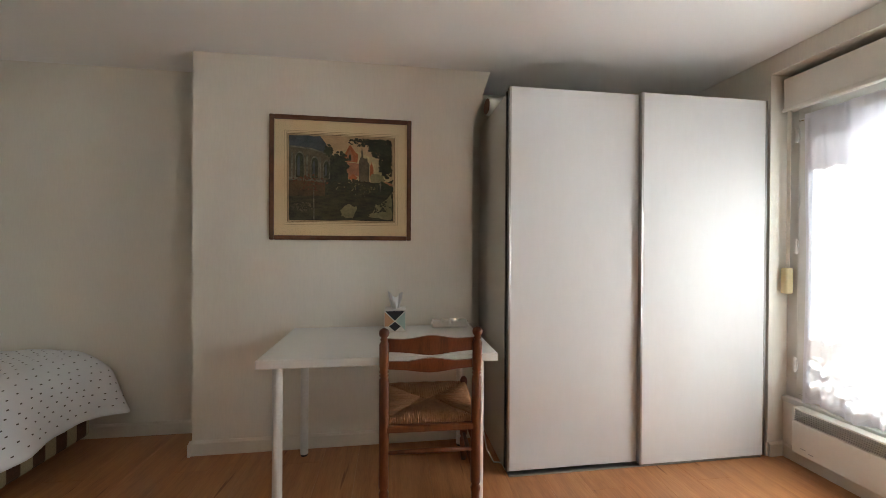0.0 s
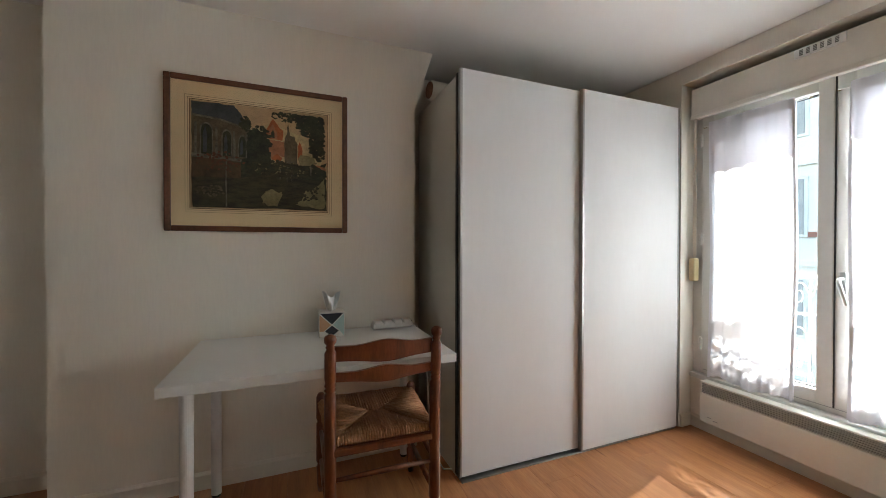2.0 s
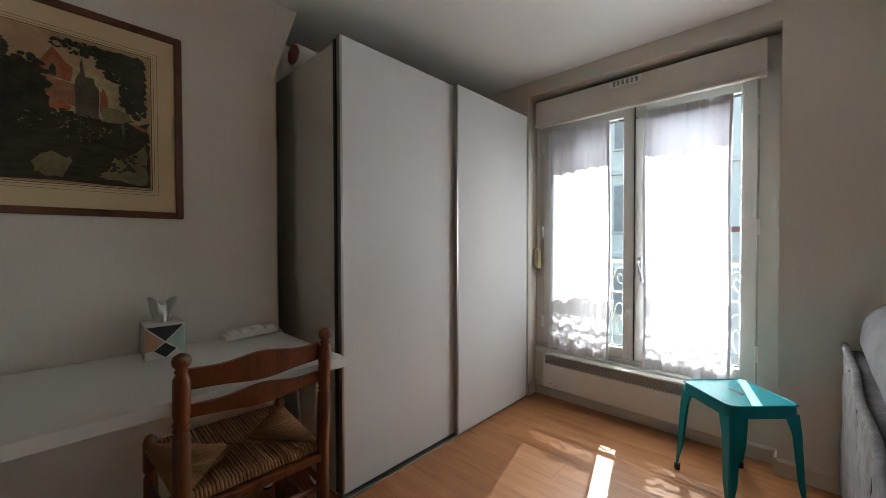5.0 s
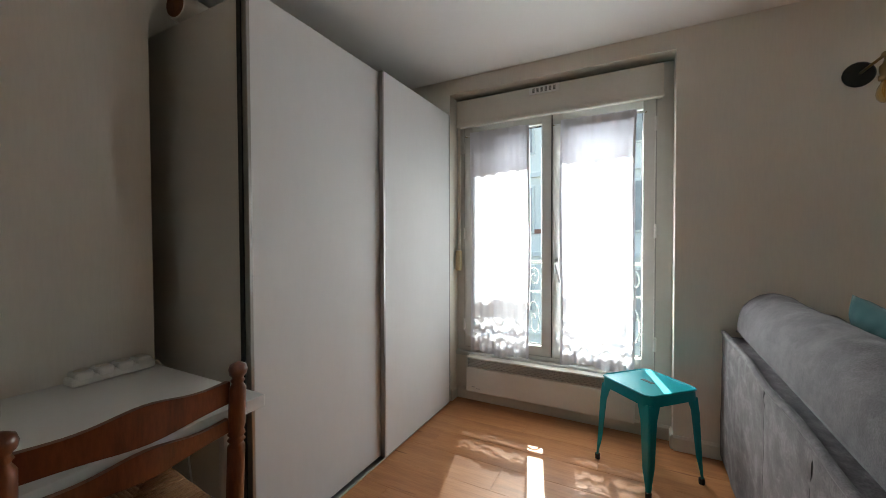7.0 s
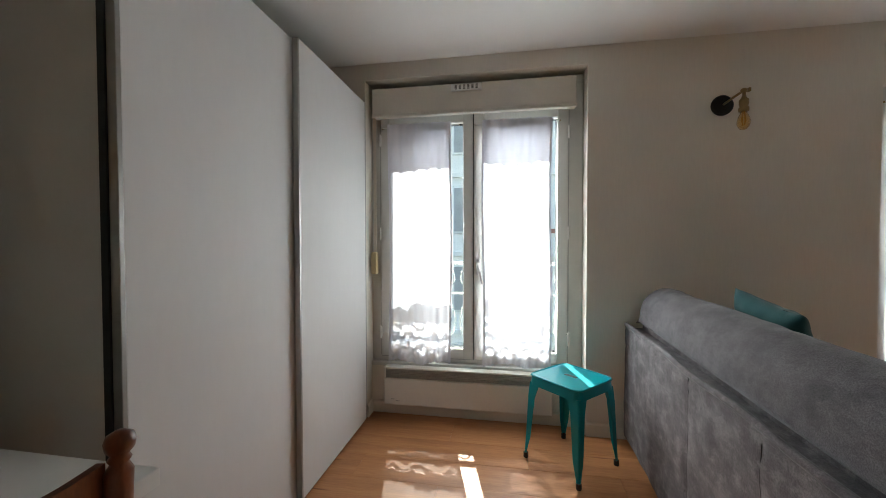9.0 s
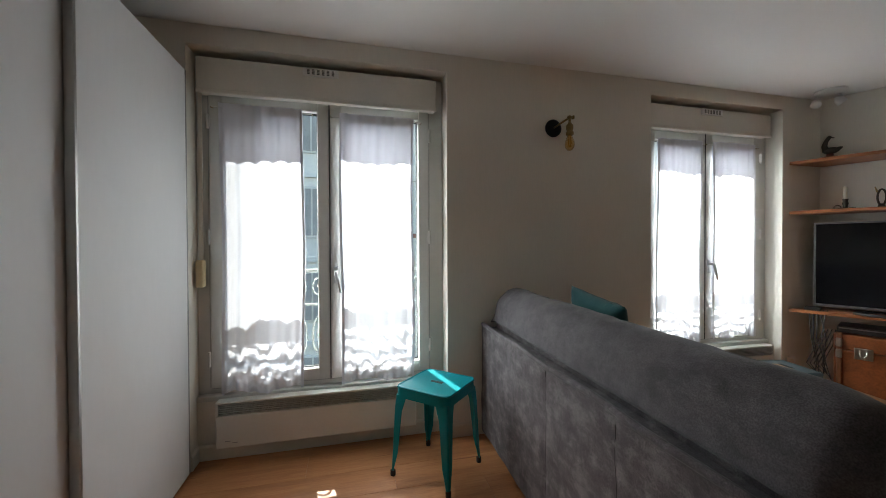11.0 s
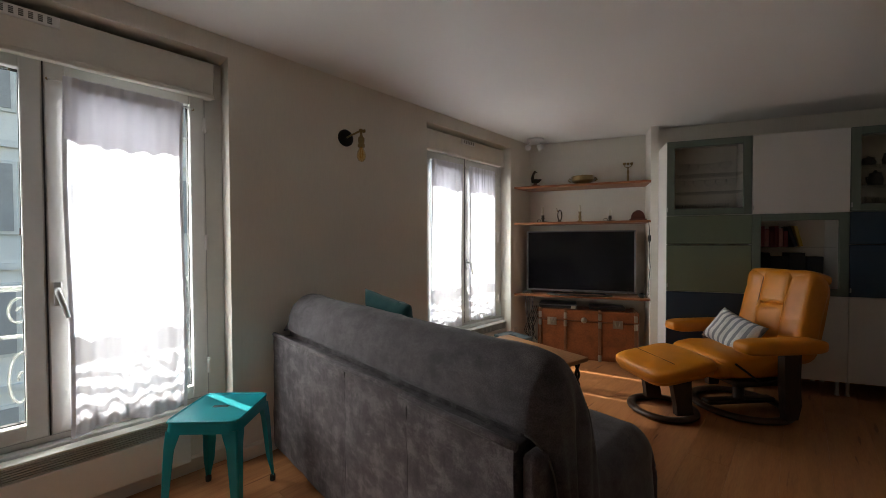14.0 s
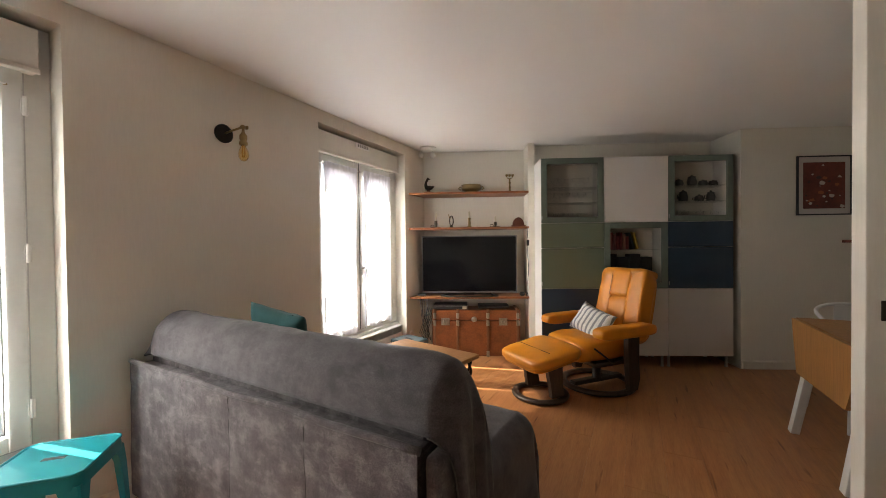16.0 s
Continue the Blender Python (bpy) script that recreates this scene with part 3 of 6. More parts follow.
# ---- windows ----
def window(k, w):
    win = tagged(new("window_%d" % k), "white plastic double casement window", "window", kind="structure")
    f0, f1, mid, top, sill = w["f0"], w["f1"], w["mid"], w["top"], w["sill"]
    bm = bmesh.new()
    box(bm, 2.225, 2.30, w["r0"], f0 + 0.035, sill, top + 0.18, r=0.004)
    box(bm, 2.225, 2.30, f1 - 0.035, w["r1"], sill, top + 0.18, r=0.004)
    box(bm, 2.226, 2.299, f0 + 0.03, f1 - 0.03, top - 0.02, top + 0.179, r=0.004)
    box(bm, 2.226, 2.299, f0 + 0.03, f1 - 0.03, sill, sill + 0.045, r=0.004)
    part("window_frame", bm, M_PVC, win)
    part("joint", newbox(2.2035, 2.23, mid - 0.001, mid + 0.004, sill + 0.036, top - 0.013), M_DARK, win, "dark joint between the casements")
    for a0, a1, b0, b1 in ((f0 + 0.022, f0 + 0.031, sill + 0.036, top - 0.013), (f1 - 0.031, f1 - 0.022, sill + 0.036, top - 0.013), (f0 + 0.031, f1 - 0.031, top - 0.0125, top - 0.004), (f0 + 0.031, f1 - 0.031, sill + 0.027, sill + 0.0345)):
        part("rebate", newbox(2.222, 2.2245, a0, a1, b0, b1), M_GRILLE, win)
    part("window_sill", newbox(2.19, 2.47, w["r0"] + 0.002, w["r1"] - 0.002, sill - 0.03, sill - 0.001, r=0.005), M_PVC, win)
    for y0, y1 in ((w["r0"] + 0.002, f0 + 0.048), (f1 - 0.048, w["r1"] - 0.002)):
        bm = bmesh.new()
        box(bm, 2.303, 2.325, y0, y1, sill, 2.045)
        box(bm, 2.352, 2.455, y0, y1, sill, 2.045)
        box(bm, 2.325, 2.352, y0 if y0 < mid - 0.3 else y0 + 0.03, y1 if y0 > mid else y1 - 0.03, sill, 2.045)
        part("shutter_rail", bm, M_RAIL, win, "grey guide rail of the roller shutter")
    for y0, y1 in ((f0 + 0.03, mid), (mid + 0.003, f1 - 0.03)):
        bm = bmesh.new()
        z0, z1 = sill + 0.035, top - 0.012
        st = 0.066
        box(bm, 2.205, 2.275, y0, y0 + st, z0, z1, r=0.006)
        box(bm, 2.205, 2.275, y1 - st, y1, z0, z1, r=0.006)
        box(bm, 2.207, 2.273, y0 + st - 0.004, y1 - st + 0.004, z0, z0 + st, r=0.006)
        box(bm, 2.207, 2.273, y0 + st - 0.004, y1 - st + 0.004, z1 - st, z1, r=0.006)
        leaf = part("casement", bm, M_PVC, win)
        pane = part("pane", newbox(2.268, 2.272, y0 + st - 0.01, y1 - st + 0.01, z0 + st - 0.01, z1 - st + 0.01), M_PANE, leaf, "clear glass pane")
        pane.visible_shadow = False
        bm = bmesh.new()
        for a0, a1, b0, b1 in ((y0 + st - 0.006, y0 + st + 0.004, z0 + st, z1 - st), (y1 - st - 0.004, y1 - st + 0.006, z0 + st, z1 - st)):
            box(bm, 2.240, 2.267, a0, a1, b0, b1)
        for b0, b1 in ((z0 + st - 0.006, z0 + st + 0.004), (z1 - st - 0.004, z1 - st + 0.006)):
            box(bm, 2.241, 2.266, y0 + st + 0.004, y1 - st - 0.004, b0, b1)
        part("glazing_bead", bm, M_RUBBER, leaf, "dark rubber glazing seal")
        out = y0 - 0.004 if y0 < mid else y1 + 0.004
        for hz in (z0 + 0.16, (z0 + z1) / 2 + 0.02, z1 - 0.16):
            bm = bmesh.new()
            lathe(bm, [(0.007, -0.04), (0.008, -0.038), (0.008, 0.038), (0.007, 0.04)], 10, Matrix.Translation((2.20, out, hz)))
            box(bm, 2.200, 2.206, out - 0.012, out + 0.012, hz - 0.03, hz + 0.03)
            part("hinge", bm, M_PVC, leaf)
        if y0 < mid:
            bm = bmesh.new()
            hy = mid - 0.03
            box(bm, 2.196, 2.207, hy - 0.013, hy + 0.013, 0.93, 1.03, r=0.004)
            tube(bm, [(2.20, hy, 1.0), (2.165, hy, 1.0), (2.155, hy, 0.99), (2.155, hy - 0.03, 0.88)], [0.009, 0.009, 0.010, 0.008], 8)
            part("handle", bm, M_METAL, leaf, "grey metal window handle", True)
    return win


for k, w in enumerate(WINDOWS, 1):
    window(k, w)


def shutter_box(w, zlo, zhi):
    y0, y1 = w["r0"] + 0.054, w["r1"] - 0.03
    ob = thing("shutter_box", "cream painted roller shutter box above the window", "shutter box")
    bm = newbox(2.15, 2.226, y0, y1, zlo, zhi, r=0.006)
    part("cover", bm, M_BOX, ob)
    part("lip", newbox(2.143, 2.156, y0 - 0.002, y1 + 0.002, zlo - 0.010, zlo + 0.014, r=0.005), M_BOX, ob)
    yc = (y0 + y1) / 2 + 0.02
    vent = part("vent", newbox(2.138, 2.151, yc - 0.095, yc + 0.095, zhi - 0.052, zhi - 0.006, r=0.004), M_PLASTIC, ob, "white plastic air inlet")
    for i in range(6):
        y = yc - 0.065 + i * 0.026
        part("vent_slot", newbox(2.1365, 2.1395, y - 0.007, y + 0.007, zhi - 0.043, zhi - 0.016), M_SLOT, vent)
        bm = bmesh.new()
        for j in range(3):
            z = zhi - 0.038 + j * 0.0075
            box(bm, 2.1352, 2.1375, y - 0.007, y + 0.007, z, z + 0.0028)
        part("louvre", bm, M_GRILLE, vent)
    return ob


shutter_box(WINDOWS[0], 1.955, 2.133)
shutter_box(WINDOWS[1], 1.975, 2.140)

for yy, zz in ((1.765, 1.0), (-1.035, 1.08)):
    st = thing("strap_winder", "yellowed plastic shutter strap winder beside the window", "strap winder")
    bm = newbox(2.160, 2.206, yy - 0.014, yy + 0.024, zz - 0.07, zz + 0.075, r=0.009, seg=3)
    part("case", bm, M_STRAP, st)
    part("strap", newbox(2.182, 2.186, yy - 0.008, yy + 0.010, zz + 0.07, 1.97), M_BASE, st)


# ---- curtains ----
def curtain(a, b, top, bot, scal, lace, seed):
    ob = thing("curtain", "white sheer voile half curtain with scalloped valance and lace hem", "curtain", group="window curtains")
    wd = b - a

    def fold(u, z):
        amp = 0.004 + 0.005 * (top - z)
        return 2.186 + amp * math.sin(u * 23 + seed) + amp * 0.7 * math.sin(u * 51 + seed * 2 + z * 1.5)

    def yat(u, z):
        flare = 0.018 * (top - z) / (top - bot)
        return a + 0.3 * flare * (1 - u) + wd * u + 0.006 * math.sin(z * 4 + seed)

    def edge(u, base, amp, n):
        peak = 1.1 * amp * math.exp(-((u - 0.5) / 0.11) ** 2) if amp > 0.02 else 0.0
        return base + amp * abs(math.sin(u * math.pi * n + seed)) - amp * 0.6 + amp * 0.5 * math.sin(u * 5 + seed) + peak

    def f_main(u, v):
        z = edge(u, lace, 0.028, 4) + (top - edge(u, lace, 0.028, 4)) * v
        return (fold(u, z), yat(u, z), z)

    def f_band(u, v):
        hi = edge(u, lace, 0.028, 4)
        z = lace - 0.105 + (hi - lace + 0.105) * v
        return (fold(u, z) - 0.003, yat(u, z), z)

    def f_lace(u, v):
        hi = lace - 0.104
        lo = bot + 0.012 * math.sin(u * 9 + seed)
        z = lo + (hi - lo) * v
        return (fold(u, z), yat(u, z), z)

    def f_val(u, v):
        lo = edge(u, scal, 0.018, 5)
        z = lo + (top + 0.012 - lo) * v
        return (fold(u, z) - 0.010, yat(u, z), z)

    part("voile", newsheet(60, 30, f_main), M_SHEER, ob, smooth=True)
    part("hem_band", newsheet(60, 6, f_band), M_HEM, ob, "dense scalloped hem band", True)
    part("lace_hem", newsheet(60, 12, f_lace), M_LACE, ob, "lace hem with a wavy pattern", True)
    part("valance", newsheet(60, 8, f_val), M_DENSE, ob, "double layer scalloped valance", True)
    part("heading", newsheet(60, 3, lambda u, v: (fold(u, top) - 0.013, yat(u, top), top - 0.025 + 0.050 * v)), M_HEADING, ob)
    part("side_hem", newsheet(2, 30, lambda u, v: (fold(0, bot + (top - bot) * v) - 0.0125, yat(0, bot + (top - bot) * v) + 0.014 * u, bot + (top - bot) * v)), M_HEADING, ob)
    part("side_hem", newsheet(2, 30, lambda u, v: (fold(1, bot + (top - bot) * v) - 0.0125, yat(1, bot + (top - bot) * v) - 0.014 * u, bot + (top - bot) * v)), M_HEADING, ob)
    part("rod", newtube([(2.186, a - 0.045, top + 0.006), (2.186, b + 0.045, top + 0.006)], 0.004, 8), M_PLASTIC, ob, "thin white tension rod")
    for y in (a - 0.045, b + 0.045):
        part("rod_hook", newtube([(2.206, y, top + 0.008), (2.186, y, top + 0.004)], 0.005, 8), M_BRASS, ob)
    return ob


seedv = 0.3
for w, lv in ((WINDOWS[0], ((1.882, 0.352, 1.600, 0.715), (1.878, 0.362, 1.625, 0.772))), (WINDOWS[1], ((1.882, 0.425, 1.66, 0.775), (1.885, 0.440, 1.655, 0.78)))):
    for (a, b), (tp, bt, sc, lc) in zip(w["cur"], lv):
        curtain(a, b, tp, bt, sc, lc, seedv)
        seedv += 1.7


# ---- heaters ----
def heater(y0, y1, z0, z1):
    ob = thing("convector_heater", "cream enamelled electric convector heater under the window", "heater")
    part("body", newbox(2.128, 2.198, y0, y1, z0, z1 - 0.072, r=0.006), M_HEATER, ob)
    bm = bmesh.new()
    box(bm, 2.128, 2.198, y0, y0 + 0.012, z1 - 0.072, z1, r=0.003)
    box(bm, 2.128, 2.198, y1 - 0.012, y1, z1 - 0.072, z1, r=0.003)
    box(bm, 2.131, 2.198, y0 + 0.01, y1 - 0.01, z1 - 0.010, z1, r=0.003)
    part("top_frame", bm, M_HEATER, ob)
    # black sheet stands in for the shade inside the heater, between the slats
    part("grille_shade", newbox(2.165, 2.17, y0 + 0.012, y1 - 0.012, z1 - 0.072, z1 - 0.01), M_DARK, ob)
    for i in range(6):
        z = z1 - 0.067 + i * 0.0102
        part("grille_slat", newbox(2.130, 2.152, y0 + 0.012, y1 - 0.012, z, z + 0.0055), M_GRILLE, ob)
    for i in range(2):
        part("marking", newbox(2.1268, 2.1285, y1 - 0.07 - i * 0.035, y1 - 0.045 - i * 0.035, z0 + 0.036 - i * 0.01, z0 + 0.040 - i * 0.01), M_GRILLE, ob)
    return ob


heater(0.632, 1.692, 0.085, 0.328)
heater(-2.165, -1.25, 0.12, 0.365)

# ---- wardrobe ----
wr = thing("wardrobe", "large white wardrobe with two sliding doors", "wardrobe")
for n, v in (("side_panel", (0.572, 0.592, 1.865, 2.46, 0.0, 1.995)), ("side_panel", (2.04, 2.06, 1.865, 2.46, 0.0, 1.995)), ("top_panel", (0.592, 2.04, 1.90, 2.46, 1.975, 1.995)), ("bottom_panel", (0.592, 2.04, 1.90, 2.46, 0.0, 0.05)), ("back_panel", (0.592, 2.04, 2.45, 2.46, 0.05, 1.975))):
    part(n, newbox(*v), M_WSIDE, wr)
part("top_rail", newbox(0.575, 2.058, 1.838, 1.862, 1.997, 2.008, r=0.002), M_ALU, wr)
part("bottom_rail", newbox(0.575, 2.058, 1.795, 1.862, 0.0, 0.008, r=0.002), M_ALU, wr)
for x0, x1, y0 in ((0.57, 1.318, 1.815), (1.294, 2.063, 1.783)):
    d = part("sliding_door", newbox(x0 + 0.012, x1 - 0.012, y0, y0 + 0.018, 0.019, 2.014, r=0.002), M_WARD, wr)
    for xa, xb in ((x0, x0 + 0.0125), (x1 - 0.0125, x1)):
        bm = bmesh.new()
        box(bm, xa, xb, y0 - 0.001, y0 + 0.026, 0.019, 2.014, r=0.002)
        part("edge_profile", bm, M_ALU, d, "grey aluminium edge profile")
part("track_gap", newbox(0.566, 0.572, 1.842, 1.862, 0.02, 2.0), M_DARK, wr)

rl = thing("paper_roll", "white paper roll with a dark hollow end on the wardrobe", "paper roll", pose(0.552, 2.205, 2.052, 0, 90, 6))
bm = bmesh.new()
lathe(bm, [(0.030, 0.002), (0.049, 0.0), (0.055, 0.004), (0.055, 0.70), (0.048, 0.71)], 24)
part("roll", bm, M_WSIDE, rl, smooth=True)
part("hollow_end", newlathe([(0.047, -0.003), (0.047, 0.0015)], 24), M_BAND, rl, "dark hollow end")

# ---- desk ----
dk = thing("desk", "plain white laminate desk with tubular legs against the wall", "desk")
part("desktop", newbox(-0.582, 0.448, 1.580, 2.207, 0.671, 0.706, r=0.002), M_DESK, dk)
for x, y in ((-0.514, 1.650), (0.380, 1.650), (-0.510, 2.14), (0.380, 2.14)):
    leg = part("leg", newlathe([(0.021, 0.012), (0.021, 0.667), (0.035, 0.668), (0.035, 0.671)], 20, Matrix.Translation((x, y, 0))), M_WHITE, dk, smooth=False)
    part("foot", newlathe([(0.018, 0), (0.019, 0.004), (0.019, 0.0125)], 16, Matrix.Translation((x, y, 0))), M_BLACK, leg)

tb = thing("tissue_box", "tissue box with black, peach and mint triangles on the desk", "tissue box", pose(-0.005, 2.105, 0.706, 0, 0, -2) @ Matrix.Diagonal((1.08, 1.08, 1.04, 1)))
part("carton", newbox(-0.055, 0.055, -0.055, 0.055, 0, 0.118, r=0.002), M_TBOXD, tb)
def tri(pts, mat, name="triangle"):
    bm = bmesh.new()
    prism(bm, pts, -0.0015, "y", -0.0545)
    part(name, bm, mat, tb)
tri([(-0.05, 0.112), (0.05, 0.112), (0, 0.060)], M_TBOXA)
tri([(0, 0.055), (0.030, 0.030), (0, 0.004), (-0.030, 0.030)], M_TBOXA, "diamond")
tri([(-0.053, 0.108), (-0.004, 0.058), (-0.034, 0.030), (-0.053, 0.03)], M_TBOXB)
tri([(0.053, 0.108), (0.004, 0.058), (0.034, 0.030), (0.053, 0.005)], M_TBOXC)
part("tissue", newsheet(24, 14, lambda u, v: ((u - 0.5) * (0.035 + 0.075 * v - 0.03 * v * v), 0.020 * math.sin(u * 8 + v * 2.5) * (0.4 + v) + 0.006 * math.sin(u * 19), 0.112 + v * (0.082 + 0.016 * math.sin(u * 7 + 1)))), M_TISSUE, tb, "white tissue", True)

ps = thing("power_strip", "white multi-socket power strip lying on the desk", "power strip", pose(0.318, 2.155, 0.706, 0, 0, 3))
part("strip", newbox(-0.112, 0.112, -0.030, 0.030, 0.0, 0.030, r=0.010, seg=3), M_PLASTIC, ps)
for i in range(4):
    bm = bmesh.new()
    box(bm, -0.104 + i * 0.053, -0.056 + i * 0.053, -0.031, 0.031, 0.010, 0.044, r=0.011, seg=3)
    well = part("socket", bm, M_PLASTIC, ps)
    part("socket_well", newlathe([(0.017, 0.0435), (0.018, 0.0446)], 16, Matrix.Translation((-0.080 + i * 0.053, 0, 0))), M_BASE, well)
part("rocker", newbox(0.100, 0.110, -0.012, 0.012, 0.028, 0.034, r=0.002), M_BLACK, ps)
part("cord", newtube([(0.115, 0.0, 0.012), (0.135, 0.01, 0.010), (0.160, 0.0, -0.03), (0.170, -0.09, -0.26), (0.155, -0.16, -0.50), (0.17, -0.21, -0.64), (0.20, -0.24, -0.696), (0.27, -0.26, -0.700)], 0.004, 8), M_CORD, ps, smooth=True)

# ---- ladder-back chair ----
ch = thing("rush_chair", "dark stained turned-wood chair with a woven rush seat", "chair", pose(0.151, 1.788, 0, 0, 0, -1.5) @ Matrix.Diagonal((1.09, 1.02, 0.957, 1)))
for sx in (-1, 1):
    pts, rad = [], []
    prof = [(0, 0.014), (0.02, 0.017), (0.10, 0.018), (0.12, 0.021), (0.135, 0.015), (0.15, 0.021), (0.30, 0.020), (0.44, 0.020), (0.64, 0.0195), (0.65, 0.014), (0.658, 0.02), (0.666, 0.014), (0.674, 0.02), (0.685, 0.016), (0.70, 0.019), (0.80, 0.019), (0.815, 0.012), (0.822, 0.016), (0.830, 0.012), (0.84, 0.019), (0.852, 0.021), (0.864, 0.018), (0.872, 0.006)]
    for z, r in prof:
        lean = -0.205 - max(0, z - 0.42) * 0.06
        pts.append((sx * 0.185, lean, z))
        rad.append(r)
    part("back_post", newtube(pts, rad, 14), M_CHAIR, ch, smooth=True)
    prof = [(0, 0.012), (0.04, 0.017), (0.12, 0.019), (0.135, 0.013), (0.15, 0.02), (0.33, 0.019), (0.345, 0.014), (0.36, 0.02), (0.46, 0.019), (0.475, 0.014), (0.482, 0.008)]
    part("front_leg", newtube([(sx * 0.20, 0.205, z) for z, r in prof], [r for z, r in prof], 14), M_CHAIR, ch, smooth=True)
    for z in (0.16, 0.30):
        part("side_stretcher", newtube([(sx * 0.187, -0.19, z), (sx * 0.193, 0, z), (sx * 0.20, 0.19, z)], [0.008, 0.012, 0.008], 10), M_CHAIR, ch, smooth=True)


def slat(z0, z1, yb):
    def f(u, v):
        x = (u - 0.5) * 0.345
        bow = 0.020 * (1 - (2 * u - 1) ** 2)
        s = math.sin(math.pi * u)
        hi = z1 - 0.012 + 0.016 * s ** 2 - 0.006 * math.sin(2 * math.pi * u) ** 2
        lo = z0 + 0.010 - 0.012 * s ** 4
        return (x, yb - bow, lo + (hi - lo) * v)
    return newsheet(24, 6, f, 0.014)


part("back_slat", slat(0.752, 0.832, -0.218), M_CHAIR, ch, smooth=False)
part("back_slat", slat(0.672, 0.730, -0.214), M_CHAIR, ch, smooth=False)
bm = bmesh.new()
box(bm, -0.175, 0.175, -0.222, -0.192, 0.395, 0.425, r=0.006)
part("back_rail", bm, M_CHAIR, ch)
part("back_stretcher", newtube([(-0.18, -0.205, 0.30), (0, -0.205, 0.302), (0.18, -0.205, 0.30)], [0.008, 0.012, 0.008], 10), M_CHAIR, ch, smooth=True)
part("front_stretcher", newtube([(-0.19, 0.205, 0.22), (0, 0.205, 0.22), (0.19, 0.205, 0.22)], [0.008, 0.013, 0.008], 10), M_CHAIR, ch, smooth=True)
# rush seat: four woven triangles of cords that meet on a diagonal
corners = [Vector((-0.175, -0.195, 0)), Vector((0.175, -0.195, 0)), Vector((0.20, 0.21, 0)), Vector((-0.20, 0.21, 0))]
mid_l, mid_r = Vector((-0.028, 0.0, 0)), Vector((0.028, 0.0, 0))
seat = part("rush_seat", newbox(-0.17, 0.17, -0.18, 0.19, 0.428, 0.446, r=0.006), M_RUSH, ch, "woven brown rush seat")
for k, (a, b, m0, m1) in enumerate(((corners[0], corners[1], mid_r, mid_l), (corners[1], corners[2], mid_r, mid_r), (corners[2], corners[3], mid_l, mid_r), (corners[3], corners[0], mid_l, mid_l))):
    bm = bmesh.new()
    n = 38
    edge_n = Vector((b.y - a.y, a.x - b.x, 0)).normalized()
    for i in range(n):
        f = (i + 0.5) / n
        o = a.lerp(b, f)
        g = min(f, 1 - f) * 2
        tgt = a.lerp(m1, g) if f < 0.5 else b.lerp(m0, g)
        lim = edge_n * -1
        d = (tgt - o)
        inn = o + lim * d.dot(lim)
        jit = 0.0012 * math.sin(i * 7.3 + k) + 0.0008 * math.sin(i * 3.1)
        pts = [o + Vector((0, 0, 0.425)), o + edge_n * 0.012 + Vector((0, 0, 0.436)), o + Vector((0, 0, 0.453 + jit)), inn + Vector((0, 0, 0.449 + jit))]
        tube(bm, pts, 0.0056 + 0.0008 * math.sin(i * 5.7), 5)
    tagged(part("rush_weave", bm, M_RUSH, seat, smooth=True), kind="stuff")


# ---- picture over the desk ----
pc = thing("framed_print", "old park print in a brown wooden frame on the wall", "picture", pose(-0.318, 2.22, 1.578, 0, 0, 0))
W, H = 0.405, 0.360
for name, x0, x1, z0, z1 in (("frame_side", -W, -W + 0.026, -H, H), ("frame_side", W - 0.026, W, -H, H), ("frame_top", -W + 0.026, W - 0.026, H - 0.026, H), ("frame_bottom", -W + 0.026, W - 0.026, -H, -H + 0.026)):
    part(name, newbox(x0, x1, -0.024, -0.001, z0, z1, r=0.005), M_FRAME, pc)
part("mount", newbox(-W + 0.02, W - 0.02, -0.012, -0.002, -H + 0.02, H - 0.02), M_MOUNT, pc)
for k, (dx, dz) in enumerate(((0.325, 0.272), (0.314, 0.262), (0.307, 0.255))):
    bm = bmesh.new()
    t = 0.0012 if k < 2 else 0.003
    for x0, x1, z0, z1 in ((-dx, dx, dz - t, dz), (-dx, dx, -dz, -dz + t), (-dx, -dx + t, -dz, dz), (dx - t, dx, -dz, dz)):
        box(bm, x0, x1, -0.0128 - 0.0003 * k, -0.0115, z0, z1)
    part("mount_line", bm, M_MLINE, pc)
pr = part("print", newbox(-0.303, 0.303, -0.0135, -0.0118, -0.250, 0.250), M_PRINT, pc)
inkn = 0


def ink(name, pts, mat, wob=0.006):
    """A painted shape on the print; pts run from -1 to 1 both ways."""
    global inkn
    inkn += 1
    bm = bmesh.new()
    fine = []
    n = len(pts)
    for i in range(n):
        (x0, y0), (x1, y1) = pts[i], pts[(i + 1) % n]
        for k in range(5):
            f = k / 5
            x, y = (x0 + (x1 - x0) * f) * 0.298, (y0 + (y1 - y0) * f) * 0.246
            x += wob * noise.noise(Vector((x * 60, y * 60, inkn)))
            y += wob * noise.noise(Vector((x * 60, y * 60, inkn + 9)))
            fine.append((max(-0.3, min(0.3, x)), max(-0.247, min(0.247, y))))
    at = -0.0136 - 0.00012 * inkn
    bm.faces.new([bm.verts.new((x, at, y)) for x, y in fine])
    part(name, bm, mat, pr)


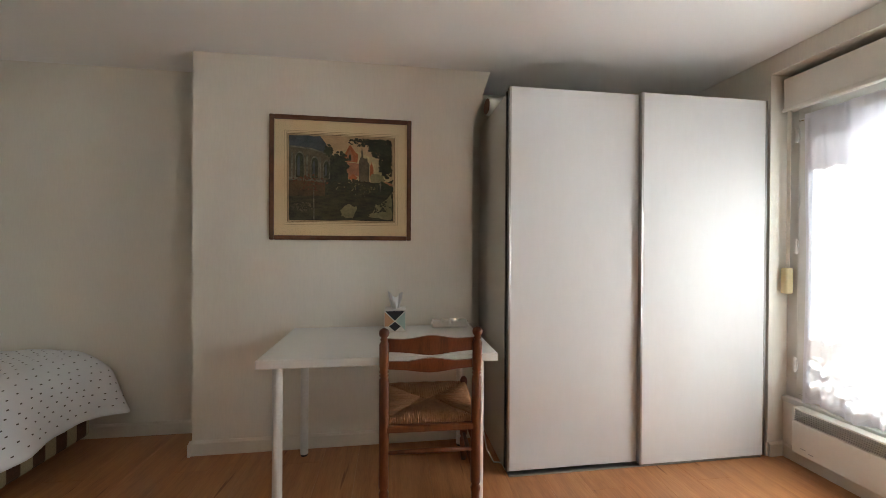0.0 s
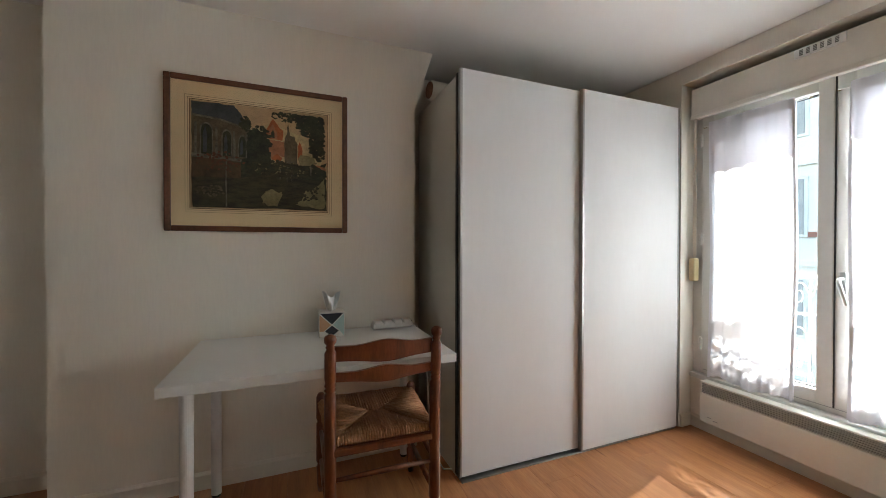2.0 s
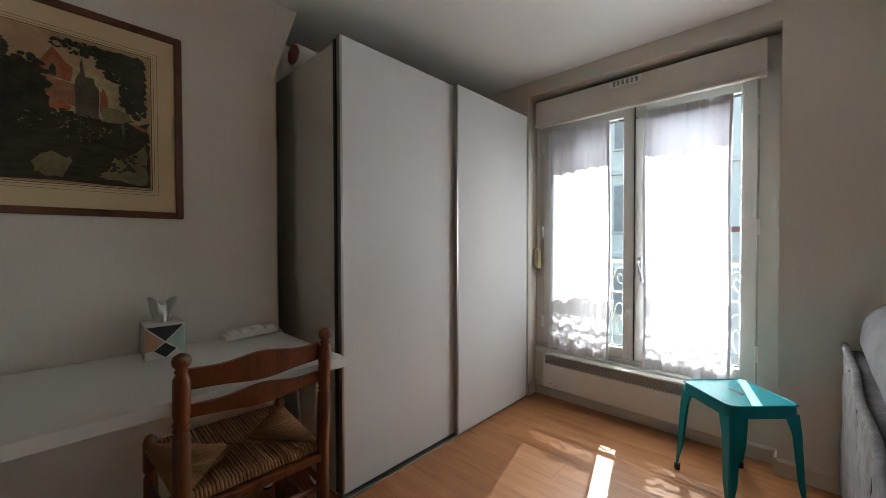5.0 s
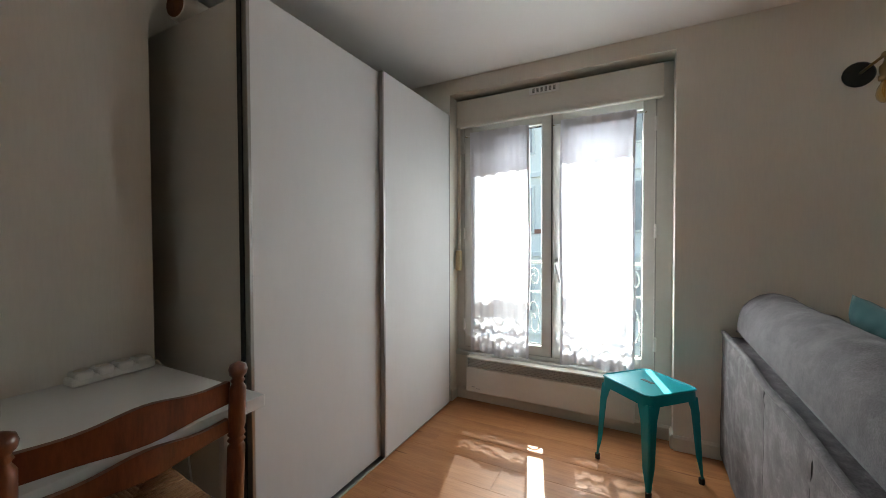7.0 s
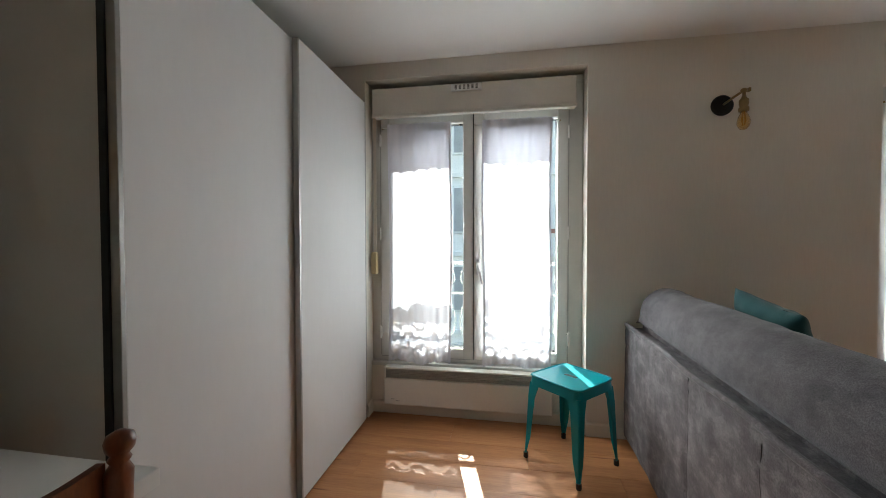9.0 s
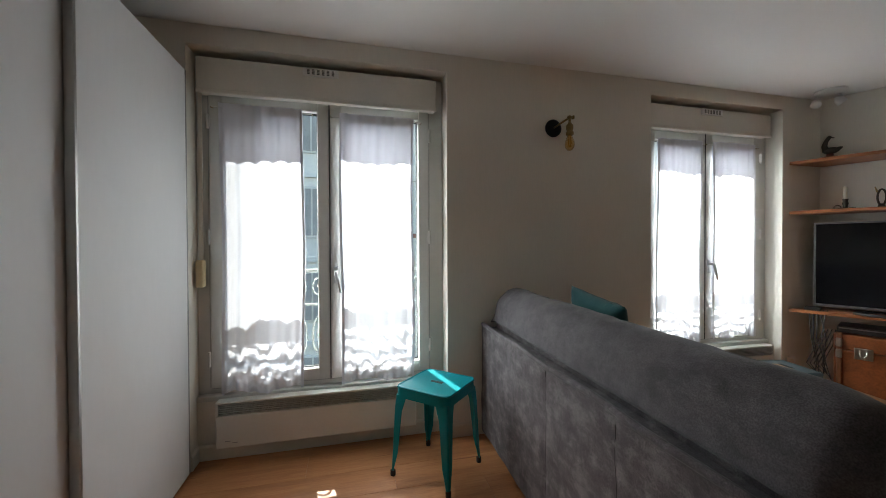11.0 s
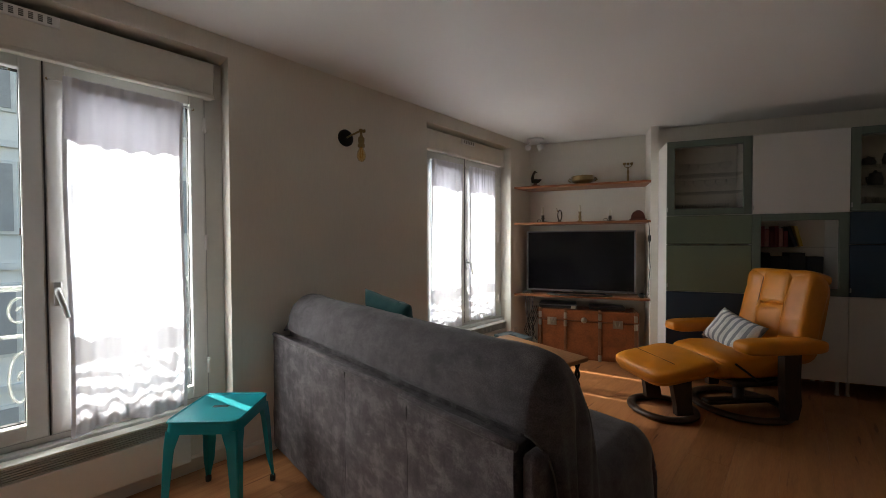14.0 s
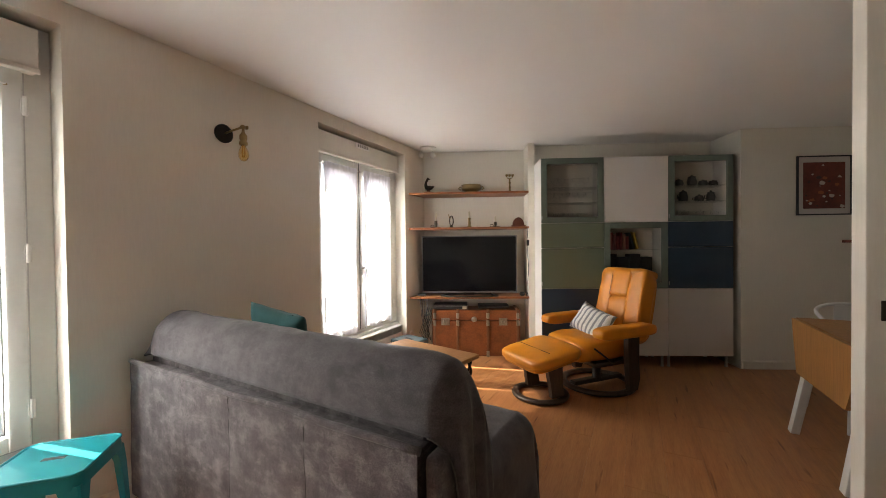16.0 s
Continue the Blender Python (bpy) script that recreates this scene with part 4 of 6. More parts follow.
def leaves(name, cx, cy, rx, ry, n, mat, seed, size=0.05):
    global inkn
    inkn += 1
    rn = random.Random(seed)
    bm = bmesh.new()
    for i in range(n):
        a, r = rn.random() * 6.283, rn.random() ** 0.6
        x, y = (cx + rx * r * math.cos(a)) * 0.298, (cy + ry * r * math.sin(a)) * 0.246
        s = size * 0.3 * (0.5 + rn.random())
        if abs(x) > 0.295 - s or abs(y) > 0.244 - s:
            continue
        k = 6
        at = -0.0136 - 0.00012 * inkn - 0.0000005 * i
        bm.faces.new([bm.verts.new((x + s * math.cos(6.283 * j / k) * (0.6 + 0.6 * rn.random()), at, y + s * 0.8 * math.sin(6.283 * j / k) * (0.6 + 0.6 * rn.random()))) for j in range(k)])
    tagged(part(name, bm, mat, pr), kind="stuff")


ink("dusk_glow", [(-0.3, 0.5), (0.1, 0.7), (0.62, 0.55), (0.95, 0.2), (0.9, -0.1), (0.0, 0.05)], M_INK_PALE, 0.012)
ink("left_palace", [(-1, 0.80), (-0.62, 0.74), (-0.20, 0.56), (-0.19, -0.12), (-1, -0.15)], M_INK_STONE, 0.003)
ink("palace_roof", [(-1, 0.99), (-0.42, 0.99), (-0.36, 0.90), (-0.30, 0.80), (-0.20, 0.66), (-0.18, 0.55), (-0.62, 0.70), (-1, 0.74)], M_INK_SLATE, 0.008)
ink("cornice", [(-1, 0.76), (-0.62, 0.72), (-0.18, 0.56), (-0.18, 0.53), (-0.62, 0.68), (-1, 0.72)], M_INK_LINE, 0.002)
for x0, w2, top in ((-0.80, 0.090, 0.60), (-0.52, 0.075, 0.50), (-0.30, 0.060, 0.42)):
    for name, mat, k in (("arch_rim", M_INK_LINE, 1.0), ("arch", M_INK_DARK, 0.80)):
        pts = [(x0 - w2 * k, 0.0)] + [(x0 - w2 * k * math.cos(a), top - 0.14 + 0.16 * k * math.sin(a)) for a in [math.pi * i / 7 for i in range(8)]] + [(x0 + w2 * k, 0.0)]
        ink(name, pts, mat, 0.002)
    ink("arch_glass", [(x0 - w2 * 0.55, 0.05), (x0 - w2 * 0.55, top - 0.16), (x0 - w2 * 0.1, top - 0.06), (x0 + w2 * 0.1, top - 0.20), (x0 + w2 * 0.05, 0.05)], M_INK_SLATE, 0.004)
for x0 in (-0.945, -0.665, -0.415, -0.235):
    ink("column", [(x0 - 0.016, -0.05), (x0 - 0.014, 0.60 - 0.2 * (x0 + 0.95)), (x0 + 0.014, 0.60 - 0.2 * (x0 + 0.95)), (x0 + 0.016, -0.05)], M_INK_LINE, 0.003)
ink("red_roof", [(0.02, 0.42), (0.06, 0.62), (0.15, 0.82), (0.26, 0.64), (0.31, 0.60), (0.30, 0.40)], M_INK_RED, 0.004)
ink("gable", [(0.07, 0.42), (0.08, 0.58), (0.15, 0.72), (0.21, 0.56), (0.22, 0.42)], M_INK_ROSE, 0.003)
ink("house_window", [(0.125, 0.44), (0.125, 0.54), (0.15, 0.60), (0.175, 0.54), (0.175, 0.44)], M_INK_DARK, 0.001)
ink("house_front", [(0.09, 0.40), (0.33, 0.38), (0.33, 0.06), (0.22, 0.10), (0.15, 0.0), (0.09, 0.08)], M_INK_ROSE, 0.004)
ink("low_roof", [(0.12, 0.02), (0.21, 0.13), (0.30, 0.04), (0.24, -0.06)], M_INK_RED, 0.004)
ink("grey_house", [(0.33, 0.44), (0.36, 0.52), (0.385, 0.78), (0.41, 0.52), (0.48, 0.50), (0.52, 0.36), (0.53, -0.15), (0.33, -0.15)], M_INK_STONE, 0.006)
ink("far_turret", [(0.54, 0.05), (0.54, 0.30), (0.57, 0.42), (0.61, 0.28), (0.61, 0.05)], M_INK_RED, 0.004)
ink("far_trees", [(0.55, 0.10), (0.66, 0.16), (0.78, 0.10), (0.86, -0.02), (0.55, -0.2)], M_INK_OLIVE, 0.012)
ink("balustrade", [(-1, 0.02), (-0.2, -0.05), (-0.2, -0.10), (-1, -0.06)], M_INK_LINE, 0.005)
ink("palace_base", [(-1, -0.06), (-0.18, -0.10), (-0.18, -1), (-1, -1)], M_INK_BROWN, 0.012)
ink("dark_tree", [(-0.24, 0.30), (-0.20, 0.50), (-0.08, 0.58), (0.04, 0.44), (0.10, 0.15), (0.14, -0.1), (0.0, -0.3), (-0.24, -0.2)], M_INK_DARK, 0.018)
ink("far_bank", [(-0.3, 0.0), (0.1, -0.02), (0.35, -0.05), (0.62, -0.08), (1, -0.02), (1, -0.40), (0.5, -0.55), (-0.3, -0.6)], M_INK_DARK, 0.02)
ink("water", [(-1, -0.45), (-0.2, -0.38), (1, -0.34), (1, -1), (-1, -1)], M_INK_WATER, 0.015)
ink("water_glint", [(-0.02, -0.72), (0.12, -0.60), (0.30, -0.64), (0.26, -0.78), (0.16, -0.94), (0.0, -0.90)], M_INK_OLIVE, 0.02)
ink("water_glint", [(0.50, -0.90), (0.62, -0.66), (0.78, -0.58), (0.98, -0.30), (0.98, -0.95)], M_INK_OLIVE, 0.022)
ink("tower_reflection", [(0.30, -0.3), (0.52, -0.3), (0.55, -0.62), (0.50, -0.88), (0.40, -0.98), (0.30, -0.9)], M_INK_WATER, 0.02)
ink("path_light", [(0.80, -0.02), (0.98, -0.10), (0.98, -0.16), (0.84, -0.08)], M_INK_ROSE, 0.008)
ink("small_statue", [(0.735, -0.10), (0.745, -0.04), (0.755, -0.10), (0.755, -0.28), (0.735, -0.28)], M_INK_LINE, 0.001)
for x0 in (0.26, 0.37, 0.44):
    ink("mooring_post", [(x0 - 0.006, -0.02), (x0 + 0.006, -0.02), (x0 + 0.007, -0.42), (x0 - 0.007, -0.42)], M_INK_LINE, 0.002)
ink("lamp_post", [(-0.535, 0.10), (-0.525, 0.10), (-0.52, -0.98), (-0.54, -0.98)], M_INK_LINE, 0.002)
leaves("foliage", 0.80, 0.76, 0.28, 0.26, 460, M_INK_DARK, 3, 0.030)
leaves("foliage", 0.42, 0.88, 0.30, 0.10, 130, M_INK_DARK, 13, 0.022)
leaves("foliage", 0.88, 0.34, 0.16, 0.30, 300, M_INK_DARK, 4, 0.026)
leaves("foliage", -0.05, 0.34, 0.17, 0.30, 260, M_INK_DARK, 5, 0.026)
leaves("foliage", -0.26, 0.66, 0.08, 0.14, 70, M_INK_DARK, 15, 0.022)
leaves("foliage", 0.20, -0.24, 0.5, 0.22, 320, M_INK_WATER, 6, 0.026)
leaves("garden_light", -0.6, -0.12, 0.36, 0.20, 70, M_INK_BRICKDARK, 16, 0.020)
leaves("bank_light", 0.35, -0.20, 0.5, 0.16, 50, M_INK_OLIVE, 17, 0.012)
leaves("water_light", -0.75, -0.68, 0.2, 0.12, 60, M_INK_STONE, 18, 0.016)
leaves("water_light", 0.70, -0.60, 0.28, 0.2, 60, M_INK_WATER, 8, 0.022)
part("glazing", newbox(-W + 0.024, W - 0.024, -0.0205, -0.0195, -H + 0.024, H - 0.024), M_PIC_GLASS, pc)

# ---- bed ----
bd = thing("bed", "single bed with a white dotted bedspread and striped base", "bed")
part("base", newbox(-2.85, -1.80, 0.55, 2.44, 0.05, 0.31, r=0.02), M_SKIRT, bd, "brown striped bed base")
part("mattress", newbox(-2.86, -1.80, 0.54, 2.45, 0.31, 0.52, r=0.04, seg=3), M_SHEET, bd)
def spread(u, v):
    # u along the bed from far to near, v from the middle over the edge and down
    y = 2.47 - 1.95 * u
    s = v * 1.0
    top = 0.556 + 0.008 * math.sin(u * 9) + 0.010 * noise.noise(Vector((u * 6, v * 5, 0))) + 0.005 * noise.noise(Vector((u * 22, v * 9, 4))) + 0.003 * noise.noise(Vector((u * 50, v * 24, 8)))
    if s < 0.58:
        x = -2.4 + s / 0.58 * 0.53
        z = top - 0.02 * (s / 0.58) ** 6
    else:
        k = (s - 0.58) / 0.42
        wave = 0.030 * math.sin(u * 26 + 1) * k + 0.018 * math.sin(u * 47) * k
        flare = 0.075 * math.exp(-((u - 0.04) / 0.10) ** 2)
        x = -1.87 + 0.12 * math.sin(min(1, k * 2.2) * math.pi / 2) + (0.06 + flare) * k ** 1.2 + wave * 0.7
        z = top - 0.02 - (0.335 - 0.02 * math.sin(u * 11) + 0.03 * math.exp(-(u / 0.12) ** 2)) * (k ** 1.2)
    return (x, y, z)
bs = part("bedspread", newsheet(80, 60, spread, 0.006), M_SHEET, bd, "white bedspread with small dark dots", True)
bm = bmesh.new()
rnd = random.Random(4)
for i in range(34):
    for j in range(22):
        u, v = (i + 0.5 + 0.3 * rnd.random() + (j % 2) * 0.5) / 35, (j + 0.6 + 0.3 * rnd.random()) / 23
        p, pu, pv = Vector(spread(u, v)), Vector(spread(u + 0.003, v)), Vector(spread(u, v + 0.005))
        a, b = (pu - p).normalized() * 0.0052, (pv - p).normalized() * 0.0034
        n = a.cross(b).normalized()
        if n.z < 0 and n.x < 0:
            n = -n
        if n.x + n.z < 0:
            n = -n
        p = p + n * 0.0075
        bm.faces.new([bm.verts.new(q) for q in (p - a - b, p + a - b, p + a + b, p - a + b)])
tagged(part("dots", bm, M_DOT, bs, "scattered small dark dashes"), kind="stuff")


# ---- teal metal stool ----
def metal_stool(m, mat, label):
    st = thing("metal_stool", label, "stool", m)
    h = 0.45
    bm = bmesh.new()
    box(bm, -0.145, 0.145, -0.145, 0.145, h - 0.012, h - 0.004, r=0.003)
    top = part("seat", bm, mat, st)
    part("hand_slot", newbox(-0.035, 0.035, -0.010, 0.010, h - 0.0045, h - 0.0025, r=0.0008), M_DARK, top, "dark hand slot")
    bm = bmesh.new()
    outline = []
    R, rr = 0.148, 0.035
    for cx, cy, a0 in ((R - rr, R - rr, 0), (-R + rr, R - rr, 90), (-R + rr, -R + rr, 180), (R - rr, -R + rr, 270)):
        for k in range(6):
            a = radians(a0 + k * 18)
            outline.append((cx + rr * math.cos(a), cy + rr * math.sin(a)))
    tube(bm, [(x, y, h - 0.006) for x, y in outline], 0.006, 8, closed=True)
    n = len(outline)
    lo = [bm.verts.new((x * 1.03, y * 1.03, h - 0.055)) for x, y in outline]
    hi = [bm.verts.new((x * 1.005, y * 1.005, h - 0.006)) for x, y in outline]
    for i in range(n):
        bm.faces.new((lo[i], lo[(i + 1) % n], hi[(i + 1) % n], hi[i]))
    part("apron", bm, mat, st, smooth=True)
    for sx, sy in ((1, 1), (-1, 1), (-1, -1), (1, -1)):
        bm = bmesh.new()
        rows = []
        # folded sheet leg: two wings that taper to the foot
        for z, c, wing in ((h - 0.045, 0.149, 0.066), (0.33, 0.155, 0.047), (0.12, 0.163, 0.034), (0.055, 0.166, 0.020), (0.02, 0.168, 0.015)):
            rows.append([Vector((sx * (c - wing), sy * c, z)), Vector((sx * (c - 0.006), sy * c, z)), Vector((sx * c, sy * (c - 0.006), z)), Vector((sx * c, sy * (c - wing), z))])
        g = [[bm.verts.new(p) for p in r] for r in rows]
        fs = []
        for a, b in zip(g, g[1:]):
            for k in range(3):
                fs.append(bm.faces.new((a[k], a[k + 1], b[k + 1], b[k])))
        bmesh.ops.recalc_face_normals(bm, faces=fs)
        bmesh.ops.solidify(bm, geom=fs, thickness=0.003)
        leg = part("leg", bm, mat, st)
        part("rubber_foot", newlathe([(0.012, 0), (0.013, 0.004), (0.013, 0.026), (0.010, 0.028)], 12, Matrix.Translation((sx * 0.160, sy * 0.160, 0))), M_RUBBER, leg)
    return st


metal_stool(pose(1.825, 0.577, 0, 0, 0, 45), M_TEAL, "glossy teal sheet-metal stool standing beside the sofa")

ss = thing("step_stool", "low blue-grey plastic step stool by the window", "stool", pose(1.92, -1.97, 0, 0, 0, -12))
bm = newbox(-0.15, 0.15, -0.12, 0.12, 0.255, 0.285, r=0.014, seg=3)
part("seat", bm, M_BLUEGREY, ss)
part("hand_slot", newbox(-0.05, 0.05, -0.015, 0.015, 0.2848, 0.2862), M_DARK, ss)
for sx in (-1, 1):
    for sy in (-1, 1):
        bm = bmesh.new()
        box(bm, -0.02, 0.02, -0.02, 0.02, 0, 0.26, r=0.006)
        for v in bm.verts:
            k = 1 - v.co.z / 0.26
            v.co.x += sx * (0.125 + 0.02 * k)
            v.co.y += sy * (0.095 + 0.02 * k)
        part("leg", bm, M_BLUEGREY, ss)

# ---- sofa ----
SOFA = pose(0.44, 0.292, 0, 0, 0, -1.9)
sf = thing("sofa", "grey velvet sofa seen from its back", "sofa", SOFA)
part("seat_base", newbox(0.03, 1.64, -0.85, -0.06, 0.04, 0.30, r=0.03, seg=3), M_VELVET, sf)
part("back_frame", newbox(0.01, 1.65, -0.20, -0.012, 0.03, 0.655, r=0.02, seg=3), M_VELVET, sf)
part("back_upper", newbox(0.02, 1.64, -0.20, -0.082, 0.60, 0.80, r=0.03, seg=3), M_VELVET, sf)


def panel(u, v):
    x = 0.001 + 1.653 * u
    z = 0.025 + 0.64 * v
    ez = min(v, 1 - v) * 0.64
    dome = 0.0035 * (1 - math.exp(-ez / 0.03))
    for s in (0.435, 0.85):
        dome -= 0.004 * math.exp(-abs(x - s) / 0.010)
    ripple = 0.006 * noise.noise(Vector((x * 5, z * 6, 2.0))) + 0.003 * noise.noise(Vector((x * 15, z * 12, 5.0)))
    crush = 0.006 * noise.noise(Vector((x * 16, z * 40, 7.0))) * max(0, (v - 0.75) / 0.25)
    return (x, -0.004 + dome + ripple + crush, z)


part("back_panel", newsheet(165, 32, panel), M_VELVET, sf, "mottled grey velvet back", True)
for s in (0.435, 0.85):
    part("back_seam", newtube([Vector(panel((s - 0.001) / 1.653, k / 20)) + Vector((0, 0.0005, 0)) for k in range(21)], 0.0016, 5), M_VSEAM, sf)
bm = bmesh.new()
tube(bm, [(x, -0.012 + 0.004 * math.sin(x * 9), 0.668 + 0.003 * math.sin(x * 13)) for x in [i * 0.0827 for i in range(21)]], 0.012, 8)
part("top_piping", bm, M_VELVET, sf, smooth=True)
for i in range(3):
    part("back_cushion", newpuff((0.30 + i * 0.53, -0.205, 0.62), (0.265, 0.082, 0.205), 0.5, 0.4), M_VELVET, sf, smooth=True)
    part("seat_cushion", newpuff((0.30 + i * 0.53, -0.56, 0.36), (0.265, 0.30, 0.085), 0.35, 0.25), M_VELVET, sf, smooth=True)
for x in (0.10, 1.55):
    for y in (-0.78, -0.12):
        part("foot", newlathe([(0.018, 0), (0.022, 0.045)], 12, Matrix.Translation((x, y, 0))), M_BLACK, sf)

bm = newbox(-0.052, -0.006, -0.135, -0.022, 0.03, 0.655, r=0.018, seg=3)
part("end_panel", bm, M_VELVET, sf, "velvet side panel at the open end", True)

# plush throw over back and seat, hanging down at the open end
tw = thing("throw_blanket", "dark grey plush throw draped over the sofa", "blanket", SOFA)
PROF = [(-0.056, 0.692), (-0.058, 0.748), (-0.070, 0.815), (-0.102, 0.868), (-0.148, 0.898), (-0.200, 0.900), (-0.252, 0.872), (-0.288, 0.80), (-0.308, 0.68), (-0.330, 0.56), (-0.39, 0.475), (-0.54, 0.462), (-0.69, 0.462), (-0.80, 0.45), (-0.87, 0.40), (-0.892, 0.30), (-0.90, 0.16)]


def prof_at(v):
    f = v * (len(PROF) - 1)
    i = min(int(f), len(PROF) - 2)
    k = f - i
    p0, p1, p2, p3 = PROF[max(i - 1, 0)], PROF[i], PROF[i + 1], PROF[min(i + 2, len(PROF) - 1)]
    def cr(a, b, c, d):
        return 0.5 * (2 * b + (c - a) * k + (2 * a - 5 * b + 4 * c - d) * k * k + (3 * b - a - 3 * c + d) * k ** 3)
    return cr(p0[0], p1[0], p2[0], p3[0]), cr(p0[1], p1[1], p2[1], p3[1])


def drape(u, v):
    y, z = prof_at(v)
    x = 0.002 + 1.545 * u
    sag = 0.004 * math.sin(x * 3.1 + 0.6) + 0.008 * noise.noise(Vector((x * 4, v * 5, 0))) + 0.004 * noise.noise(Vector((x * 14, v * 16, 3)))
    endsag = -0.014 * math.exp(-u / 0.030) - 0.012 * math.exp(-(1 - u) / 0.03)
    if v < 0.45:
        lift = min(1, v * 5)
        z += sag * lift + (endsag - 0.036 * (1 - u) ** 0.45) * lift - 0.012 * (1 - u) * (1 - lift)
        y += 0.010 * noise.noise(Vector((x * 5, 9, v * 4))) * lift
    else:
        z += sag * 0.4
    return (x, y, z)


bm = bmesh.new()
tube(bm, [Vector(drape(i / 60, 0.004)) + Vector((0, 0.008, 0.012)) for i in range(61)], 0.0016, 6)
part("hem_stitch", bm, M_STITCH, tw, "pale hem stitching", True)


def side(u, v):
    # u along the profile from the back to the seat front, v from the edge down to the floor
    vv = 0.02 + 0.93 * u
    x0, y0, z0 = drape(0.0, vv)
    zf = 0.012 + 0.03 * math.sin(u * 7) ** 2
    yf = y0 + 0.02 - 0.04 * u
    if u < 0.35:
        yf = y0 - 0.19 * (0.35 - u) / 0.35
    k = v ** 1.45
    fold_in = 0.022 * math.sin(u * 21 + 0.7) * v + 0.012 * math.sin(u * 43) * v
    x = x0 - 0.062 * math.sin(min(1, v * 3.2) * math.pi / 2) - 0.015 * u * v ** 1.2 + fold_in
    y = y0 + (yf - y0) * v + 0.012 * math.sin(u * 17 + v * 3) * v
    z = z0 + (zf - z0) * k
    return (x, y, z)


def wall_fall(u, v):
    # the far corner of the throw slopes down to the wall
    x0, y0, z0 = drape(1.0, 0.02 + 0.42 * u)
    return (x0 + 0.100 * v ** 0.8 + 0.006 * math.sin(u * 15) * v, y0 - 0.02 * v * math.sin(u * 3), z0 + (0.685 - z0) * v ** 1.1)


part("wall_fall", newsheet(40, 16, wall_fall, 0.008), M_PLUSH, tw, "corner of the throw tucked against the wall", True)
def throw_cloth(u, v):
    # from the floor at the open end up over the edge and along the back
    if u < 0.3:
        return side(v, 1 - u / 0.3)
    return drape((u - 0.3) / 0.7, 0.02 + 0.93 * v)


part("drape", newsheet(160, 72, throw_cloth, 0.010), M_PLUSH, tw, "plush cloth over the back, falling to the floor at the open end", True)
bm = bmesh.new()
tube(bm, [Vector(side(0.0, i / 24)) + Vector((-0.004, 0.010, 0)) for i in range(25)], 0.003, 6)
part("hem_stitch", bm, M_STITCH, tw, smooth=True)

def pillow(hx, hy, hz, seed=0.0):
    """Square cushion: two bulging faces, flat seam, pointed corners."""
    bm = bmesh.new()
    for s in (1, -1):
        def face(u, v, s=s):
            a, b = 2 * u - 1, 2 * v - 1
            bow = 0.10
            x = hx * a * (1 - bow * (1 - b * b))
            y = hy * b * (1 - bow * (1 - a * a))
            z = s * hz * max(0, (1 - a ** 4) * (1 - b ** 4)) ** 0.55 + 0.006 * noise.noise(Vector((a * 3, b * 3, seed + s)))
            return (x, y, z)
        sheet(bm, 24, 24, face)
    bmesh.ops.remove_doubles(bm, verts=bm.verts, dist=0.003)
    bmesh.ops.recalc_face_normals(bm, faces=bm.faces)
    return bm


cu = thing("teal_cushion", "teal linen cushion leaning on the sofa back", "cushion", pose(1.455, -0.115, 0.775, 72, 0, 0) @ pose(0, 0, 0, 0, 0, 9))
part("cover", pillow(0.175, 0.155, 0.06), M_TEALCLOTH, cu, smooth=True)
cu2 = thing("brown_cushion", "small brown cushion on the sofa by the wall", "cushion", pose(1.72, -0.10, 0.715, 70, 0, 0) @ pose(0, 0, 0, 0, 0, 6))
part("cover", newpuff((0, 0, 0), (0.14, 0.12, 0.05), 0.75, 0.36, wrinkle=0.006), M_BRONZE, cu2, smooth=True)

# ---- wall lamp ----
sc = thing("wall_lamp", "black and brass wall lamp with a bare filament bulb", "lamp", pose(WALL_X, -0.250, 1.885))
bm = newlathe([(0.052, 0), (0.055, 0.004), (0.055, 0.014), (0.045, 0.020), (0.012, 0.024)], 28, pose(0, 0, 0, 0, -90, 0))
part("rose", bm, M_IRON, sc, "black round wall plate", True)
part("arm", newtube([(-0.018, 0, 0), (-0.07, -0.012, 0.012), (-0.140, -0.030, 0.026)], 0.006, 10), M_BRASS, sc, smooth=True)
part("joint", newpuff((-0.143, -0.030, 0.026), (0.013, 0.016, 0.013), 1, 1, 14, 8), M_BRASS, sc, smooth=True)
part("wing_nut", newbox(-0.155, -0.135, -0.058, -0.046, 0.018, 0.038, r=0.003), M_BRASS, sc)
part("swivel", newtube([(-0.145, -0.030, 0.02), (-0.145, -0.030, -0.012)], 0.008, 10), M_BRASS, sc, smooth=True)
part("socket", newlathe([(0.021, -0.058), (0.023, -0.052), (0.023, -0.040), (0.018, -0.036), (0.021, -0.02), (0.021, 0.0), (0.012, 0.010), (0.008, 0.024)], 20, Matrix.Translation((-0.145, -0.030, -0.022))), M_BRASS, sc, smooth=True)
bulb = part("bulb", newlathe([(0.004, -0.152), (0.016, -0.147), (0.026, -0.132), (0.030, -0.115), (0.026, -0.092), (0.016, -0.070), (0.013, -0.056)], 20, Matrix.Translation((-0.145, -0.030, -0.022))), M_BULB, sc, "clear amber-tinted glass bulb", True)
bulb.visible_shadow = False
bm = bmesh.new()
for k in range(4):
    a = k * math.pi / 2
    tube(bm, [(-0.145 + 0.004 * math.cos(a), -0.030 + 0.004 * math.sin(a), -0.078), (-0.145 + 0.011 * math.cos(a), -0.030 + 0.011 * math.sin(a), -0.125), (-0.145 + 0.005 * math.cos(a + 0.7), -0.030 + 0.005 * math.sin(a + 0.7), -0.150)], 0.0020, 5)
